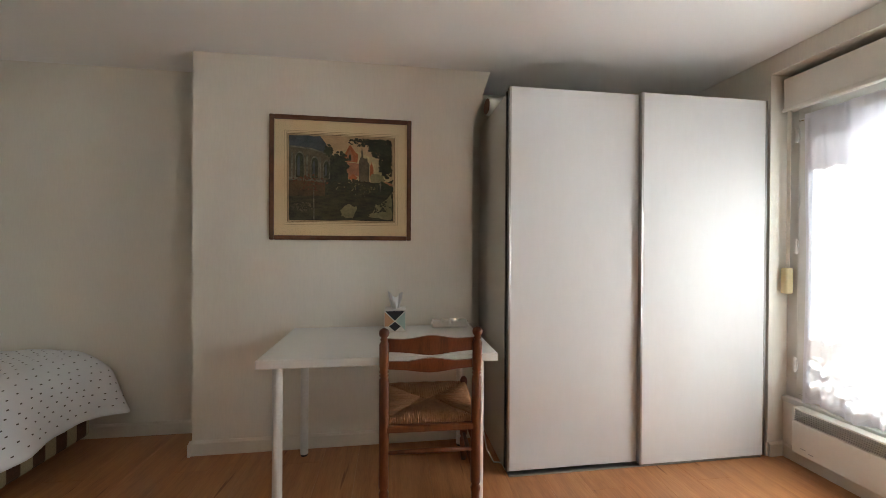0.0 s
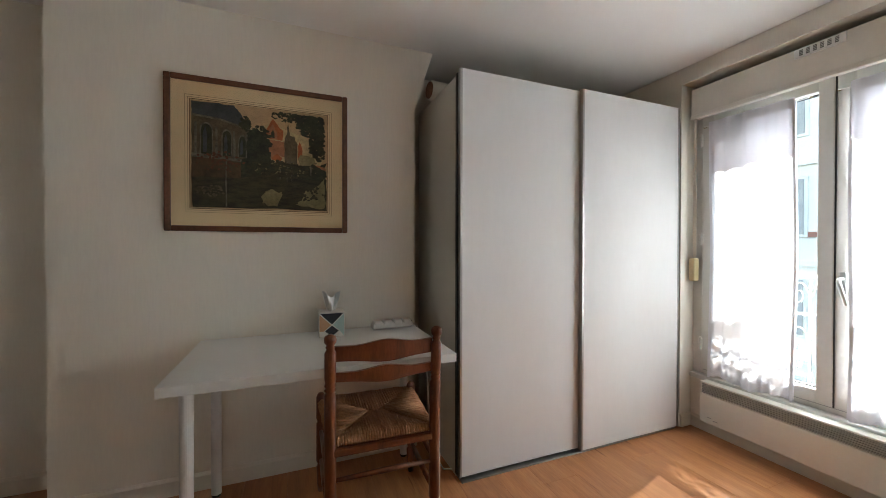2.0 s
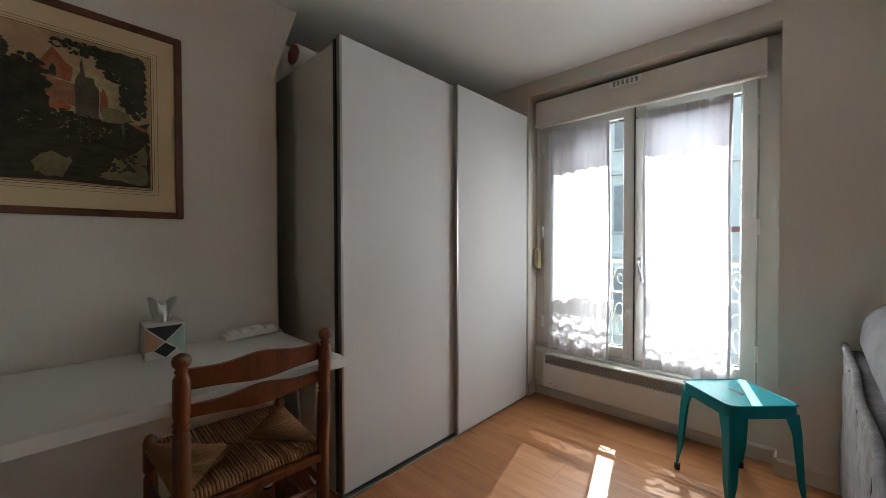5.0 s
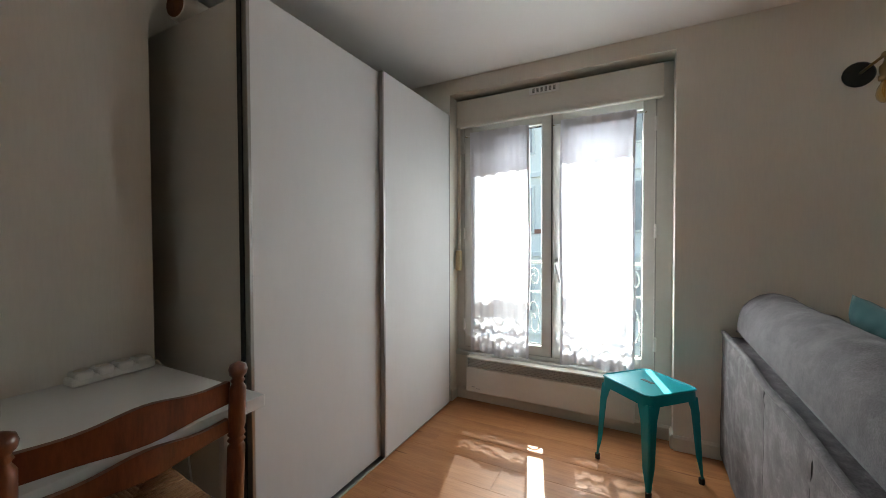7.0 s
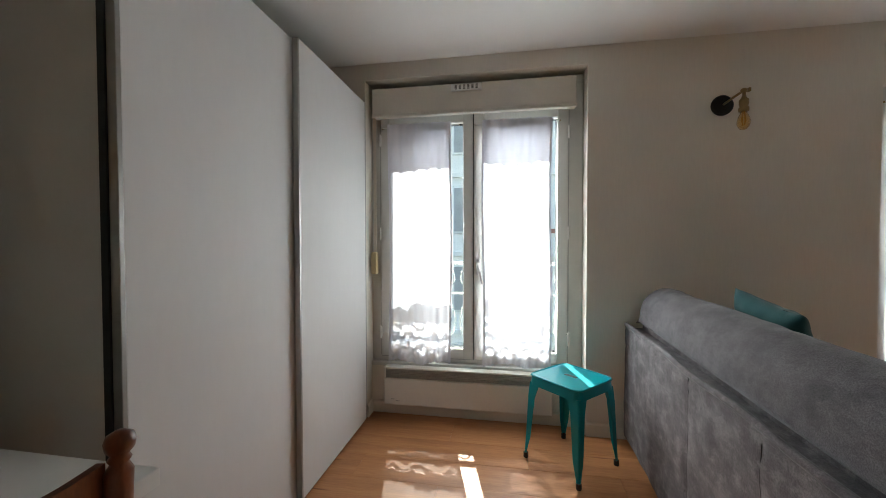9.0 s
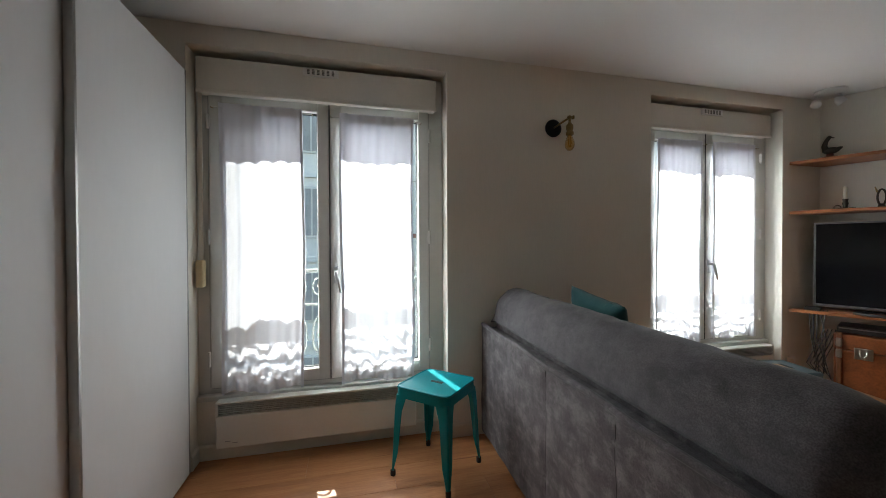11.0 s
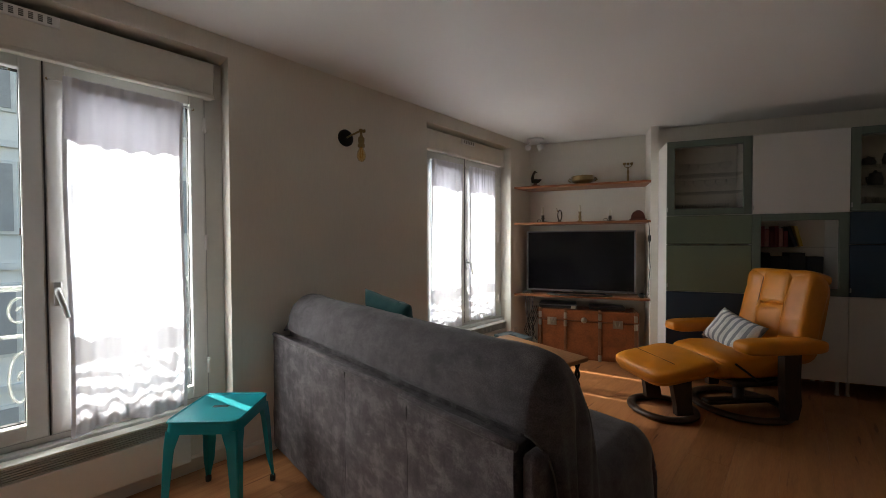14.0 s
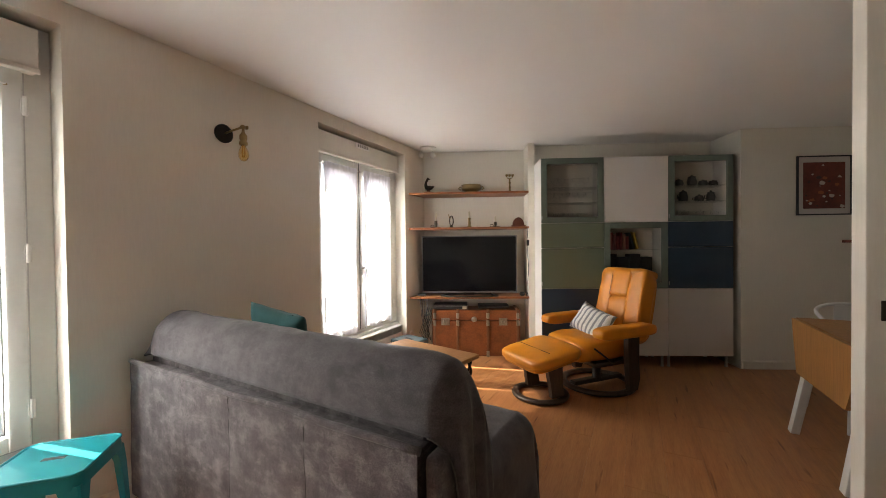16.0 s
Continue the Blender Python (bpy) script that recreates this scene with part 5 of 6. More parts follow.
part("filament", bm, M_FILA, bulb)

# ---- ceiling spots ----
sp = thing("ceiling_spots", "white ceiling fixture with two small spotlights", "ceiling light", pose(1.95, -2.44, CEIL))
part("plate", newlathe([(0.085, -0.018), (0.09, -0.012), (0.09, 0)], 28), M_PLASTIC, sp, smooth=True)
for x, y, rz in ((0.07, 0.03, 30), (-0.02, -0.09, 150)):
    head = part("spot_head", newlathe([(0.030, 0), (0.032, 0.004), (0.028, 0.035), (0.014, 0.055), (0.008, 0.06)], 18, pose(x, y, -0.085, 40, 0, rz)), M_PLASTIC, sp, smooth=True)
    part("spot_stem", newtube([(x, y, -0.05), (x * 0.8, y * 0.8, -0.012)], 0.005, 8), M_PLASTIC, sp)

# ---- alcove shelves ----
for z in (1.748, 1.372, 0.628):
    ob = thing("wall_shelf", "stained pine shelf board fixed in the alcove", "shelf", SOUTH, group="alcove shelves")
    bm = bmesh.new()
    prism(bm, [(1.866, -0.615), (1.866, -0.30), (3.14, -0.30), (3.005, -0.615)], 0.022, "z", z)
    part("board", bm, M_SHELF, ob)

# objects on the shelves
SQ = -0.45


def ornament(name, label, category, s, z, prof, mat, extra=None, q=SQ):
    ob = thing(name, label, category, SOUTH @ Matrix.Translation((s, q, z)))
    part("body", newlathe(prof, 20), mat, ob, smooth=True)
    if extra:
        extra(ob)
    return ob


ZA, ZB = 1.770, 1.394


def duck(ob):
    part("figure", newpuff((-0.004, 0, 0.070), (0.046, 0.024, 0.024), 0.9, 0.8, 18, 12), M_BRONZE, ob, smooth=True)
    part("tail", newtube([(-0.036, 0, 0.074), (-0.056, 0, 0.082), (-0.066, 0, 0.086)], [0.016, 0.010, 0.003], 10), M_BRONZE, ob, smooth=True)
    part("neck", newtube([(0.020, 0, 0.075), (0.030, 0, 0.105), (0.022, 0, 0.140), (0.006, 0, 0.168), (0.000, 0, 0.180)], [0.022, 0.017, 0.013, 0.013, 0.008], 10), M_BRONZE, ob, smooth=True)
    part("beak", newtube([(0.006, 0, 0.172), (-0.022, 0, 0.160)], [0.008, 0.003], 8), M_BRONZE, ob, smooth=True)


ornament("bird_figure", "dark bronze bird figure on a wooden foot", "figurine", 2.94, ZA, [(0.05, 0), (0.052, 0.006), (0.05, 0.022), (0.02, 0.03), (0.02, 0.045)], M_REDWOOD, duck)


def bowl_handles(ob):
    for sx in (-1, 1):
        part("handle", newtube([(sx * 0.095, 0, 0.06), (sx * 0.125, 0, 0.075), (sx * 0.140, 0, 0.055), (sx * 0.115, 0, 0.038)], 0.006, 8), M_BRASS, ob, smooth=True)


ornament("brass_bowl", "old brass bowl with two handles", "bowl", 2.465, ZA, [(0.070, 0), (0.074, 0.006), (0.066, 0.016), (0.080, 0.024), (0.104, 0.040), (0.113, 0.056), (0.108, 0.062), (0.114, 0.068), (0.106, 0.080), (0.112, 0.088), (0.108, 0.091), (0.095, 0.080)], M_BRASS, bowl_handles)


def cups(ob):
    for sx in (-1, 0, 1):
        part("cup", newlathe([(0.006, 0.176), (0.013, 0.184), (0.015, 0.200), (0.012, 0.2)], 14, Matrix.Translation((sx * 0.032, 0, 0))), M_BRASS, ob, smooth=True)
    part("branch", newtube([(-0.032, 0, 0.178), (-0.026, 0, 0.162), (0, 0, 0.152), (0.026, 0, 0.162), (0.032, 0, 0.178)], 0.004, 8), M_BRASS, ob, smooth=True)


ornament("candelabrum", "small brass candle holder with three cups", "candle holder", 2.045, ZA, [(0.032, 0), (0.034, 0.006), (0.020, 0.014), (0.009, 0.03), (0.012, 0.06), (0.007, 0.085), (0.012, 0.11), (0.006, 0.13), (0.008, 0.16)], M_BRASS, cups)


def candle(h0, h1, dish=False):
    def f(ob):
        part("candle", newlathe([(0.011, h0), (0.0115, h0 + 0.004), (0.011, h1), (0.003, h1 + 0.004)], 14), M_WAX, ob, "cream wax candle", True)
        if dish:
            part("ring_handle", newtube([(0.04 + 0.018 * math.cos(a), 0, 0.018 + 0.016 * math.sin(a)) for a in [k * math.pi / 6 for k in range(12)]], 0.004, 6, closed=True), M_BRONZE, ob, smooth=True)
    return f


DISH = [(0.045, 0), (0.05, 0.004), (0.052, 0.012), (0.045, 0.010), (0.014, 0.010), (0.012, 0.03), (0.018, 0.045), (0.013, 0.06), (0.017, 0.078)]
ornament("chamber_candlestick", "dark metal candlestick with dish and candle", "candlestick", 2.86, ZB, DISH, M_BRONZE, candle(0.078, 0.165, True))
ornament("chamber_candlestick", "low dark candlestick with dish and short candle", "candlestick", 2.205, ZB, [(r, z * 0.75) for r, z in DISH], M_BRONZE, candle(0.058, 0.118, True))
ornament("brass_candlestick", "turned brass candlestick with a tall candle", "candlestick", 2.49, ZB, [(0.034, 0), (0.035, 0.006), (0.02, 0.014), (0.013, 0.03), (0.016, 0.05), (0.012, 0.08), (0.015, 0.1), (0.018, 0.108)], M_BRASS, candle(0.108, 0.175))


def ring_arm(ob):
    part("loop", newtube([(0.02 * math.cos(a) - 0.002, 0, 0.075 + 0.055 * math.sin(a)) for a in [k * math.pi / 8 for k in range(16)]], 0.006, 8, closed=True), M_BRONZE, ob, smooth=True)
    part("spout", newtube([(0.018, 0, 0.11), (0.03, 0, 0.15)], [0.006, 0.003], 8), M_BRASS, ob)


ornament("metal_jug", "small dark metal jug on the shelf", "jug", 2.69, ZB, [(0.022, 0), (0.024, 0.005), (0.016, 0.014), (0.014, 0.03)], M_BRONZE, ring_arm)
hl = thing("napkin_holder", "red-brown wooden half-round holder on the shelf", "holder", SOUTH @ Matrix.Translation((1.955, SQ, ZB)))
part("base", newbox(-0.075, 0.075, -0.03, 0.03, 0.006, 0.020, r=0.004), M_REDWOOD, hl)
for y in (-0.018, 0.008):
    bm = bmesh.new()
    prism(bm, [(0.062 * math.cos(a), 0.02 + 0.085 * math.sin(a)) for a in [k * math.pi / 14 for k in range(15)]], 0.010, "y", y)
    part("half_disc", bm, M_REDWOOD, hl)
for x in (-0.06, 0.06):
    part("foot", newpuff((x, 0, 0.005), (0.010, 0.010, 0.0055), 1, 1, 10, 6), M_REDWOOD, hl)

# ---- television ----
tv = thing("television", "large black flat-screen television on a shelf", "television", SOUTH)
part("housing", newbox(1.978, 3.016, -0.47, -0.425, 0.682, 1.302, r=0.006), M_TVBODY, tv)
for n, a, b, c, d in (("bezel_side", 1.976, 1.988, 0.678, 1.304), ("bezel_side", 3.006, 3.018, 0.678, 1.304), ("bezel_top", 1.988, 3.006, 1.292, 1.304), ("bezel_bottom", 1.988, 3.006, 0.678, 0.696)):
    part(n, newbox(a, b, -0.428, -0.416, c, d, r=0.002), M_TVRIM, tv)
part("screen", newbox(1.988, 3.006, -0.426, -0.419, 0.696, 1.292), M_SCREEN, tv, "glossy black screen")
bm = bmesh.new()
tube(bm, [(2.20, -0.30, 0.662), (2.28, -0.26, 0.660), (2.50, -0.245, 0.660), (2.72, -0.26, 0.660), (2.80, -0.30, 0.662), (2.74, -0.47, 0.656), (2.50, -0.49, 0.656), (2.26, -0.47, 0.656)], 0.0098, 8, closed=True)
box(bm, 2.44, 2.56, -0.475, -0.445, 0.65, 0.70, r=0.004)
part("stand", bm, M_TVBODY, tv, "curved black stand", True)

rv = thing("router", "small black box with cables on the shelf", "electronics", SOUTH)
part("case", newbox(2.97, 3.06, -0.42, -0.33, 0.6505, 0.672, r=0.005), M_BLACK, rv)
wcam = thing("black_gadget", "small round black gadget on the shelf", "electronics", SOUTH @ Matrix.Translation((1.93, -0.36, 0.650)))
part("case", newpuff((0, 0, 0.022), (0.03, 0.03, 0.0225), 0.8, 1, 18, 10), M_BLACK, wcam, smooth=True)

# ---- trunk ----
tk = thing("steamer_trunk", "old brown travel trunk with wooden bands and steel fittings", "trunk", SOUTH)
T0, T1, TQ0, TQ1, TZ = 1.955, 2.905, -0.60, -0.345, 0.50
part("chest", newbox(T0, T1, TQ0, TQ1, 0.0, 0.385, r=0.008), M_TRUNK, tk)
part("lid", newbox(T0 - 0.002, T1 + 0.002, TQ0, TQ1 + 0.003, 0.389, TZ, r=0.010), M_TRUNK, tk, "trunk lid")
for s in (T0 + 0.01, 2.285, 2.61, T1 - 0.045):
    band = part("band", newbox(s + 0.004, s + 0.031, TQ1 - 0.002, TQ1 + 0.012, 0.0, TZ + 0.004, r=0.005), M_BAND, tk)
    part("band_top", newbox(s, s + 0.035, TQ0, TQ1 + 0.010, TZ - 0.002, TZ + 0.010, r=0.004), M_BAND, tk)
    for z in (0.44, 0.36, 0.03):
        part("steel_clip", newbox(s + 0.001, s + 0.034, TQ1 - 0.002, TQ1 + 0.018, z - 0.032, z + 0.032, r=0.008, seg=3), M_STEEL, band, "worn steel clip")
for s in (2.14, 2.76):
    lock = part("lock_plate", newbox(s - 0.045, s + 0.045, TQ1, TQ1 + 0.008, 0.335, 0.415, r=0.004), M_STEEL, tk)
    part("hasp", newtube([(s - 0.016, TQ1 + 0.012, 0.40), (s - 0.016, TQ1 + 0.022, 0.37), (s, TQ1 + 0.024, 0.35), (s + 0.016, TQ1 + 0.022, 0.37), (s + 0.016, TQ1 + 0.012, 0.40)], 0.006, 8), M_STEEL, lock, smooth=True)
part("centre_lock", newlathe([(0.028, 0), (0.03, 0.004), (0.02, 0.012), (0.008, 0.016)], 18, pose(2.45, TQ1, 0.40, -90, 0, 0)), M_STEEL, tk, smooth=True)
pl = thing("disc_player", "black disc player lying on the trunk", "electronics", SOUTH)
part("case", newbox(2.52, 2.89, -0.59, -0.35, 0.5105, 0.553, r=0.004), M_BLACK, pl)
part("front_strip", newbox(2.53, 2.88, -0.3505, -0.3475, 0.538, 0.546), M_TVRIM, pl)
part("card", newbox(2.53, 2.575, -0.349, -0.342, 0.512, 0.540), M_WAX, pl)
pl2 = thing("sound_box", "slim dark box lying on the trunk", "electronics", SOUTH)
part("case", newbox(2.07, 2.40, -0.57, -0.38, 0.5105, 0.540, r=0.004), M_BLACK, pl2)
cb = thing("cable_bundle", "tangle of black cables hanging beside the trunk", "cables", SOUTH)
rnd = random.Random(2)
for k in range(5):
    s = 2.955 + 0.02 * k - 0.02
    bm = newtube([(s, -0.34, 0.66), (s + 0.01, -0.30, 0.62), (s - 0.02 + rnd.random() * 0.05, -0.31, 0.45), (s + rnd.random() * 0.06 - 0.05, -0.32, 0.28), (s - 0.02, -0.33, 0.16 + 0.05 * rnd.random()), (s + 0.03, -0.35, 0.25), (s - 0.03, -0.36, 0.42), (s - 0.06, -0.38, 0.52)], 0.004, 6)
    part("cable", bm, M_BLACK, cb, smooth=True)
cw = thing("lamp_cord", "thin dark cord with a switch hanging by the shelves", "cord", SOUTH)
part("cord", newtube([(1.885, -0.295, 1.38), (1.878, -0.29, 1.25), (1.882, -0.29, 1.1), (1.872, -0.292, 0.95), (1.884, -0.291, 0.8), (1.880, -0.292, 0.7), (1.90, -0.30, 0.66)], 0.004, 6), M_BLACK, cw, smooth=True)
part("switch", newbox(1.866, 1.892, -0.296, -0.278, 1.19, 1.25, r=0.005), M_BLACK, cw)
wp = thing("wall_socket", "white wall socket near the floor", "socket")
part("plate", newbox(2.092, 2.106, -2.33, -2.25, 0.20, 0.28, r=0.004), M_PLASTIC, wp)
part("well", newlathe([(0.022, 0), (0.022, 0.002)], 16, pose(2.0915, -2.29, 0.24, 0, -90, 0)), M_BASE, wp)

# ---- coffee table ----
ct = thing("coffee_table", "low oak coffee table with black wrought-iron legs", "coffee table", pose(1.326, -1.192, 0, 0, 0, -11))
part("tabletop", newbox(-0.37, 0.37, -0.22, 0.22, 0.40, 0.43, r=0.006), M_TABLE, ct)
for x in (-0.32, 0.32):
    for y in (-0.17, 0.17):
        bm = bmesh.new()
        # two bars twisted round each other
        for ph in (0.0, math.pi):
            tube(bm, [(x + 0.010 * math.cos(ph + i * 0.62), y + 0.010 * math.sin(ph + i * 0.62), 0.40 - i * 0.40 / 27) for i in range(28)], 0.0095, 8)
        part("leg", bm, M_IRON, ct, smooth=True)
part("stretcher", newtube([(-0.32, 0.0, 0.12), (0.0, 0.02, 0.10), (0.32, 0.0, 0.12)], 0.008, 8), M_IRON, ct, smooth=True)
for x in (-0.32, 0.32):
    part("cross_bar", newtube([(x, -0.17, 0.12), (x, 0.17, 0.12)], 0.008, 8), M_IRON, ct, smooth=True)


# ---- recliner and footstool ----
AC = SOUTH @ pose(1.425, 0.42, 0, 0, 0, 25)
ac = thing("recliner", "orange leather recliner armchair on a dark wooden ring base", "armchair", AC)
bm = bmesh.new()
torus(bm, (0, 0, 0.022), 0.275, 0.034, 44, 10, 0.62)
part("base_ring", bm, M_BASEWOOD, ac, smooth=True)
part("base_bar", newbox(-0.26, 0.26, -0.035, 0.035, 0.03, 0.065, r=0.010), M_BASEWOOD, ac)
part("column", newlathe([(0.045, 0.06), (0.035, 0.07), (0.035, 0.26)], 18), M_BASEWOOD, ac, smooth=True)
part("seat_support", newbox(-0.22, 0.24, -0.24, 0.24, 0.235, 0.275, r=0.012), M_BASEWOOD, ac)
for sy in (-1, 1):
    bm = bmesh.new()
    prism(bm, [(-0.10, 0.05), (-0.02, 0.05), (-0.01, 0.16), (0.0, 0.30), (0.0, 0.50), (-0.12, 0.50), (-0.115, 0.28), (-0.125, 0.14)], 0.045, "y", sy * 0.305 - 0.0225)
    part("side_support", bm, M_BASEWOOD, ac)
    bm = newpuff((0.02, sy * 0.318, 0.525), (0.285, 0.068, 0.048), 0.5, 0.32, 30, 14, wrinkle=0.004, seed=sy)
    arm = part("armrest", bm, M_LEATHER, ac, smooth=True)
part("seat", newpuff((0.06, 0, 0.365), (0.31, 0.255, 0.090), 0.5, 0.35, 36, 18, wrinkle=0.008), M_LEATHER, ac, smooth=True)
part("seat_front_roll", newpuff((0.30, 0, 0.345), (0.085, 0.25, 0.075), 0.7, 0.4, 28, 14, wrinkle=0.005), M_LEATHER, ac, smooth=True)
BK = pose(-0.25, 0, 0.36, 0, -12, 0) @ Matrix.Diagonal((1, 0.87, 0.95, 1))
part("back_shell", newpuff((-0.055, 0, 0.33), (0.06, 0.265, 0.335), 0.4, 0.35, 36, 20, m=BK, wrinkle=0.006), M_LEATHER, ac, smooth=True)
for y in (-0.185, 0.185):
    part("side_bolster", newpuff((0.005, y, 0.335), (0.080, 0.098, 0.318), 0.40, 0.45, 28, 24, m=BK, wrinkle=0.016, seed=y * 9), M_LEATHER, ac, smooth=True)
part("headrest_pad", newpuff((0.010, 0, 0.520), (0.084, 0.125, 0.135), 0.36, 0.40, 30, 18, m=BK, wrinkle=0.010, seed=1), M_LEATHER, ac, smooth=True)
part("top_roll", newpuff((-0.012, 0, 0.622), (0.088, 0.272, 0.050), 0.6, 0.34, 36, 16, m=BK, wrinkle=0.010, seed=7), M_LEATHER, ac, smooth=True)
part("back_pad", newpuff((0.012, 0, 0.225), (0.080, 0.125, 0.185), 0.42, 0.40, 30, 18, m=BK, wrinkle=0.014, seed=4), M_LEATHER, ac, smooth=True)
for y in (-0.118, 0.118):
    part("seam", newtube([BK @ Vector((0.078 - 0.02 * abs(k / 12 - 0.5), y, 0.08 + 0.56 * k / 12)) for k in range(13)], 0.003, 6), M_SEAM, ac, smooth=True)
bm = bmesh.new()
tube(bm, [(-0.06, 0.255, 0.30), (0.10, 0.27, 0.27), (0.20, 0.262, 0.35), (0.27, 0.258, 0.40)], 0.007, 8)
part("lever", bm, M_BLACK, ac, "black recline lever", True)

ft = thing("footstool", "orange leather footstool on a dark wooden ring base", "footstool", SOUTH @ pose(1.955, 0.665, 0, 0, 0, 27))
bm = bmesh.new()
torus(bm, (0, 0, 0.020), 0.195, 0.030, 40, 10, 0.62)
part("base_ring", bm, M_BASEWOOD, ft, smooth=True)
for sy in (-1, 1):
    bm = bmesh.new()
    prism(bm, [(-0.10, 0.035), (0.02, 0.035), (0.03, 0.12), (0.06, 0.27), (-0.08, 0.27), (-0.085, 0.12)], 0.04, "y", sy * 0.15 - 0.02)
    part("side_support", bm, M_BASEWOOD, ft)
part("tilt_bar", newtube([(-0.02, -0.15, 0.2), (-0.02, 0.15, 0.2)], 0.016, 12), M_BASEWOOD, ft)
FT = pose(0, 0, 0.345, 0, 9, 0)
part("pad", newpuff((0, 0, 0), (0.240, 0.258, 0.058), 0.6, 0.36, 36, 18, m=FT, wrinkle=0.008, seed=5), M_LEATHER, ft, smooth=True)
part("pad_rim", newpuff((0, 0, -0.030), (0.228, 0.246, 0.042), 0.5, 0.35, 30, 12, m=FT), M_LEATHER, ft, smooth=True)
part("seam", newtube([(FT @ Vector((0.06, y, 0.0585))) for y in (-0.2, -0.1, 0, 0.1, 0.2)], 0.0025, 6), M_SEAM, ft)

sc2 = thing("striped_cushion", "grey and white striped cushion on the recliner", "cushion", AC @ pose(0.03, -0.02, 0.535, 0, 58, 0) @ pose(0, 0, 0, 0, 0, 78))
part("cover", pillow(0.205, 0.135, 0.06, 4), M_STRIPE, sc2, smooth=True)


# ---- cabinets ----
ROWS_Z = [0.118, 0.767, 1.408, 2.038]


def cabinet(s0, fronts, label):
    ob = thing("display_cabinet", label, "cabinet", SOUTH, group="cabinet wall")
    s1 = s0 + 0.599
    bm = bmesh.new()
    z0, z1 = ROWS_Z[0], ROWS_Z[3]
    box(bm, s0 + 0.001, s0 + 0.018, -0.42, -0.02, z0, z1)
    box(bm, s1 - 0.018, s1 - 0.001, -0.42, -0.02, z0, z1)
    box(bm, s0 + 0.018, s1 - 0.018, -0.42, -0.02, z1 - 0.018, z1)
    box(bm, s0 + 0.018, s1 - 0.018, -0.42, -0.02, z0, z0 + 0.018)
    box(bm, s0 + 0.018, s1 - 0.018, -0.42, -0.41, z0 + 0.018, z1 - 0.018)
    for z in ROWS_Z[1:3]:
        box(bm, s0 + 0.018, s1 - 0.018, -0.41, -0.022, z - 0.009, z + 0.009)
    part("carcass", bm, M_CABW, ob)
    g = 0.002
    for kind, za, zb, mat in fronts:
        if kind == "glass":
            bm = bmesh.new()
            st = 0.058
            box(bm, s0 + g, s0 + st, -0.019, 0, za + g, zb - g, r=0.002)
            box(bm, s1 - st, s1 - g, -0.019, 0, za + g, zb - g, r=0.002)
            box(bm, s0 + st, s1 - st, -0.019, 0, za + g, za + st, r=0.002)
            box(bm, s0 + st, s1 - st, -0.019, 0, zb - st, zb - g, r=0.002)
            door = part("glass_door", bm, mat, ob, "green framed glass door")
            part("pane", newbox(s0 + st - 0.005, s1 - st + 0.005, -0.012, -0.009, za + st - 0.005, zb - st + 0.005), M_CGLASS, door).visible_shadow = False
            part("lining", newbox(s0 + 0.019, s1 - 0.019, -0.264, -0.260, za + 0.012, zb - 0.012), M_CABIN, ob)
            for part_up in ((0.58,) if za < 1 else (0.31, 0.55)):
                z = za + (zb - za) * part_up
                part("glass_shelf", newbox(s0 + 0.02, s1 - 0.02, -0.258, -0.04, z, z + 0.005), M_CGLASS, ob).visible_shadow = False
        else:
            name = "drawer_front" if kind == "drawer" else "door"
            part(name, newbox(s0 + g, s1 - g, -0.019, 0, za + g, zb - g, r=0.002), mat, ob)
    for s in (s0 + 0.03, s1 - 0.03):
        for q in (-0.06, -0.37):
            part("leg", newlathe([(0.014, 0), (0.016, 0.005), (0.012, 0.012), (0.012, 0.118)], 14, Matrix.Translation((s, q, 0))), M_METAL, ob, "small steel leg")
    for z in (ROWS_Z[2] + 0.05, ROWS_Z[1] + 0.05):
        part("hinge_cap", newbox(s1 - 0.010, s1 - 0.003, -0.001, 0.006, z - 0.018, z + 0.018, r=0.002), M_METAL, ob)
    return ob


z0, z1, z2, z3 = ROWS_Z
cabinet(0.0, [("glass", z2, z3, M_CABF), ("drawer", 1.165, z2, M_CABN), ("drawer", z1, 1.163, M_CABN), ("door", z0, z1, M_CABW)], "tall cabinet with glass door, navy drawers and white door")
cabinet(0.6, [("door", z2, z3, M_CABW), ("glass", z1, z2, M_CABF), ("door", z0, z1, M_CABW)], "tall cabinet with white doors and a glass middle door")
cabinet(1.2, [("glass", z2, z3, M_CABF), ("drawer", 1.165, z2, M_CABG), ("drawer", z1, 1.163, M_CABG), ("door", z0, z1, M_CABN)], "tall cabinet with glass door, sage drawers and navy door")

# glassware behind the glass doors
def wine_glass(m):
    ob = thing("wine_glass", "clear stemmed drinking glass in the cabinet", "glass", m, group="glassware")
    part("glass", newlathe([(0.030, 0), (0.030, 0.003), (0.005, 0.008), (0.004, 0.045), (0.022, 0.056), (0.038, 0.078), (0.040, 0.105)], 16), M_GLASSW, ob, smooth=True).visible_shadow = False
    return ob


def tumbler(m):
    ob = thing("tumbler", "clear drinking tumbler in the cabinet", "glass", m, group="glassware")
    part("glass", newlathe([(0.026, 0), (0.029, 0.004), (0.033, 0.095)], 16), M_GLASSW, ob, smooth=True).visible_shadow = False
    return ob


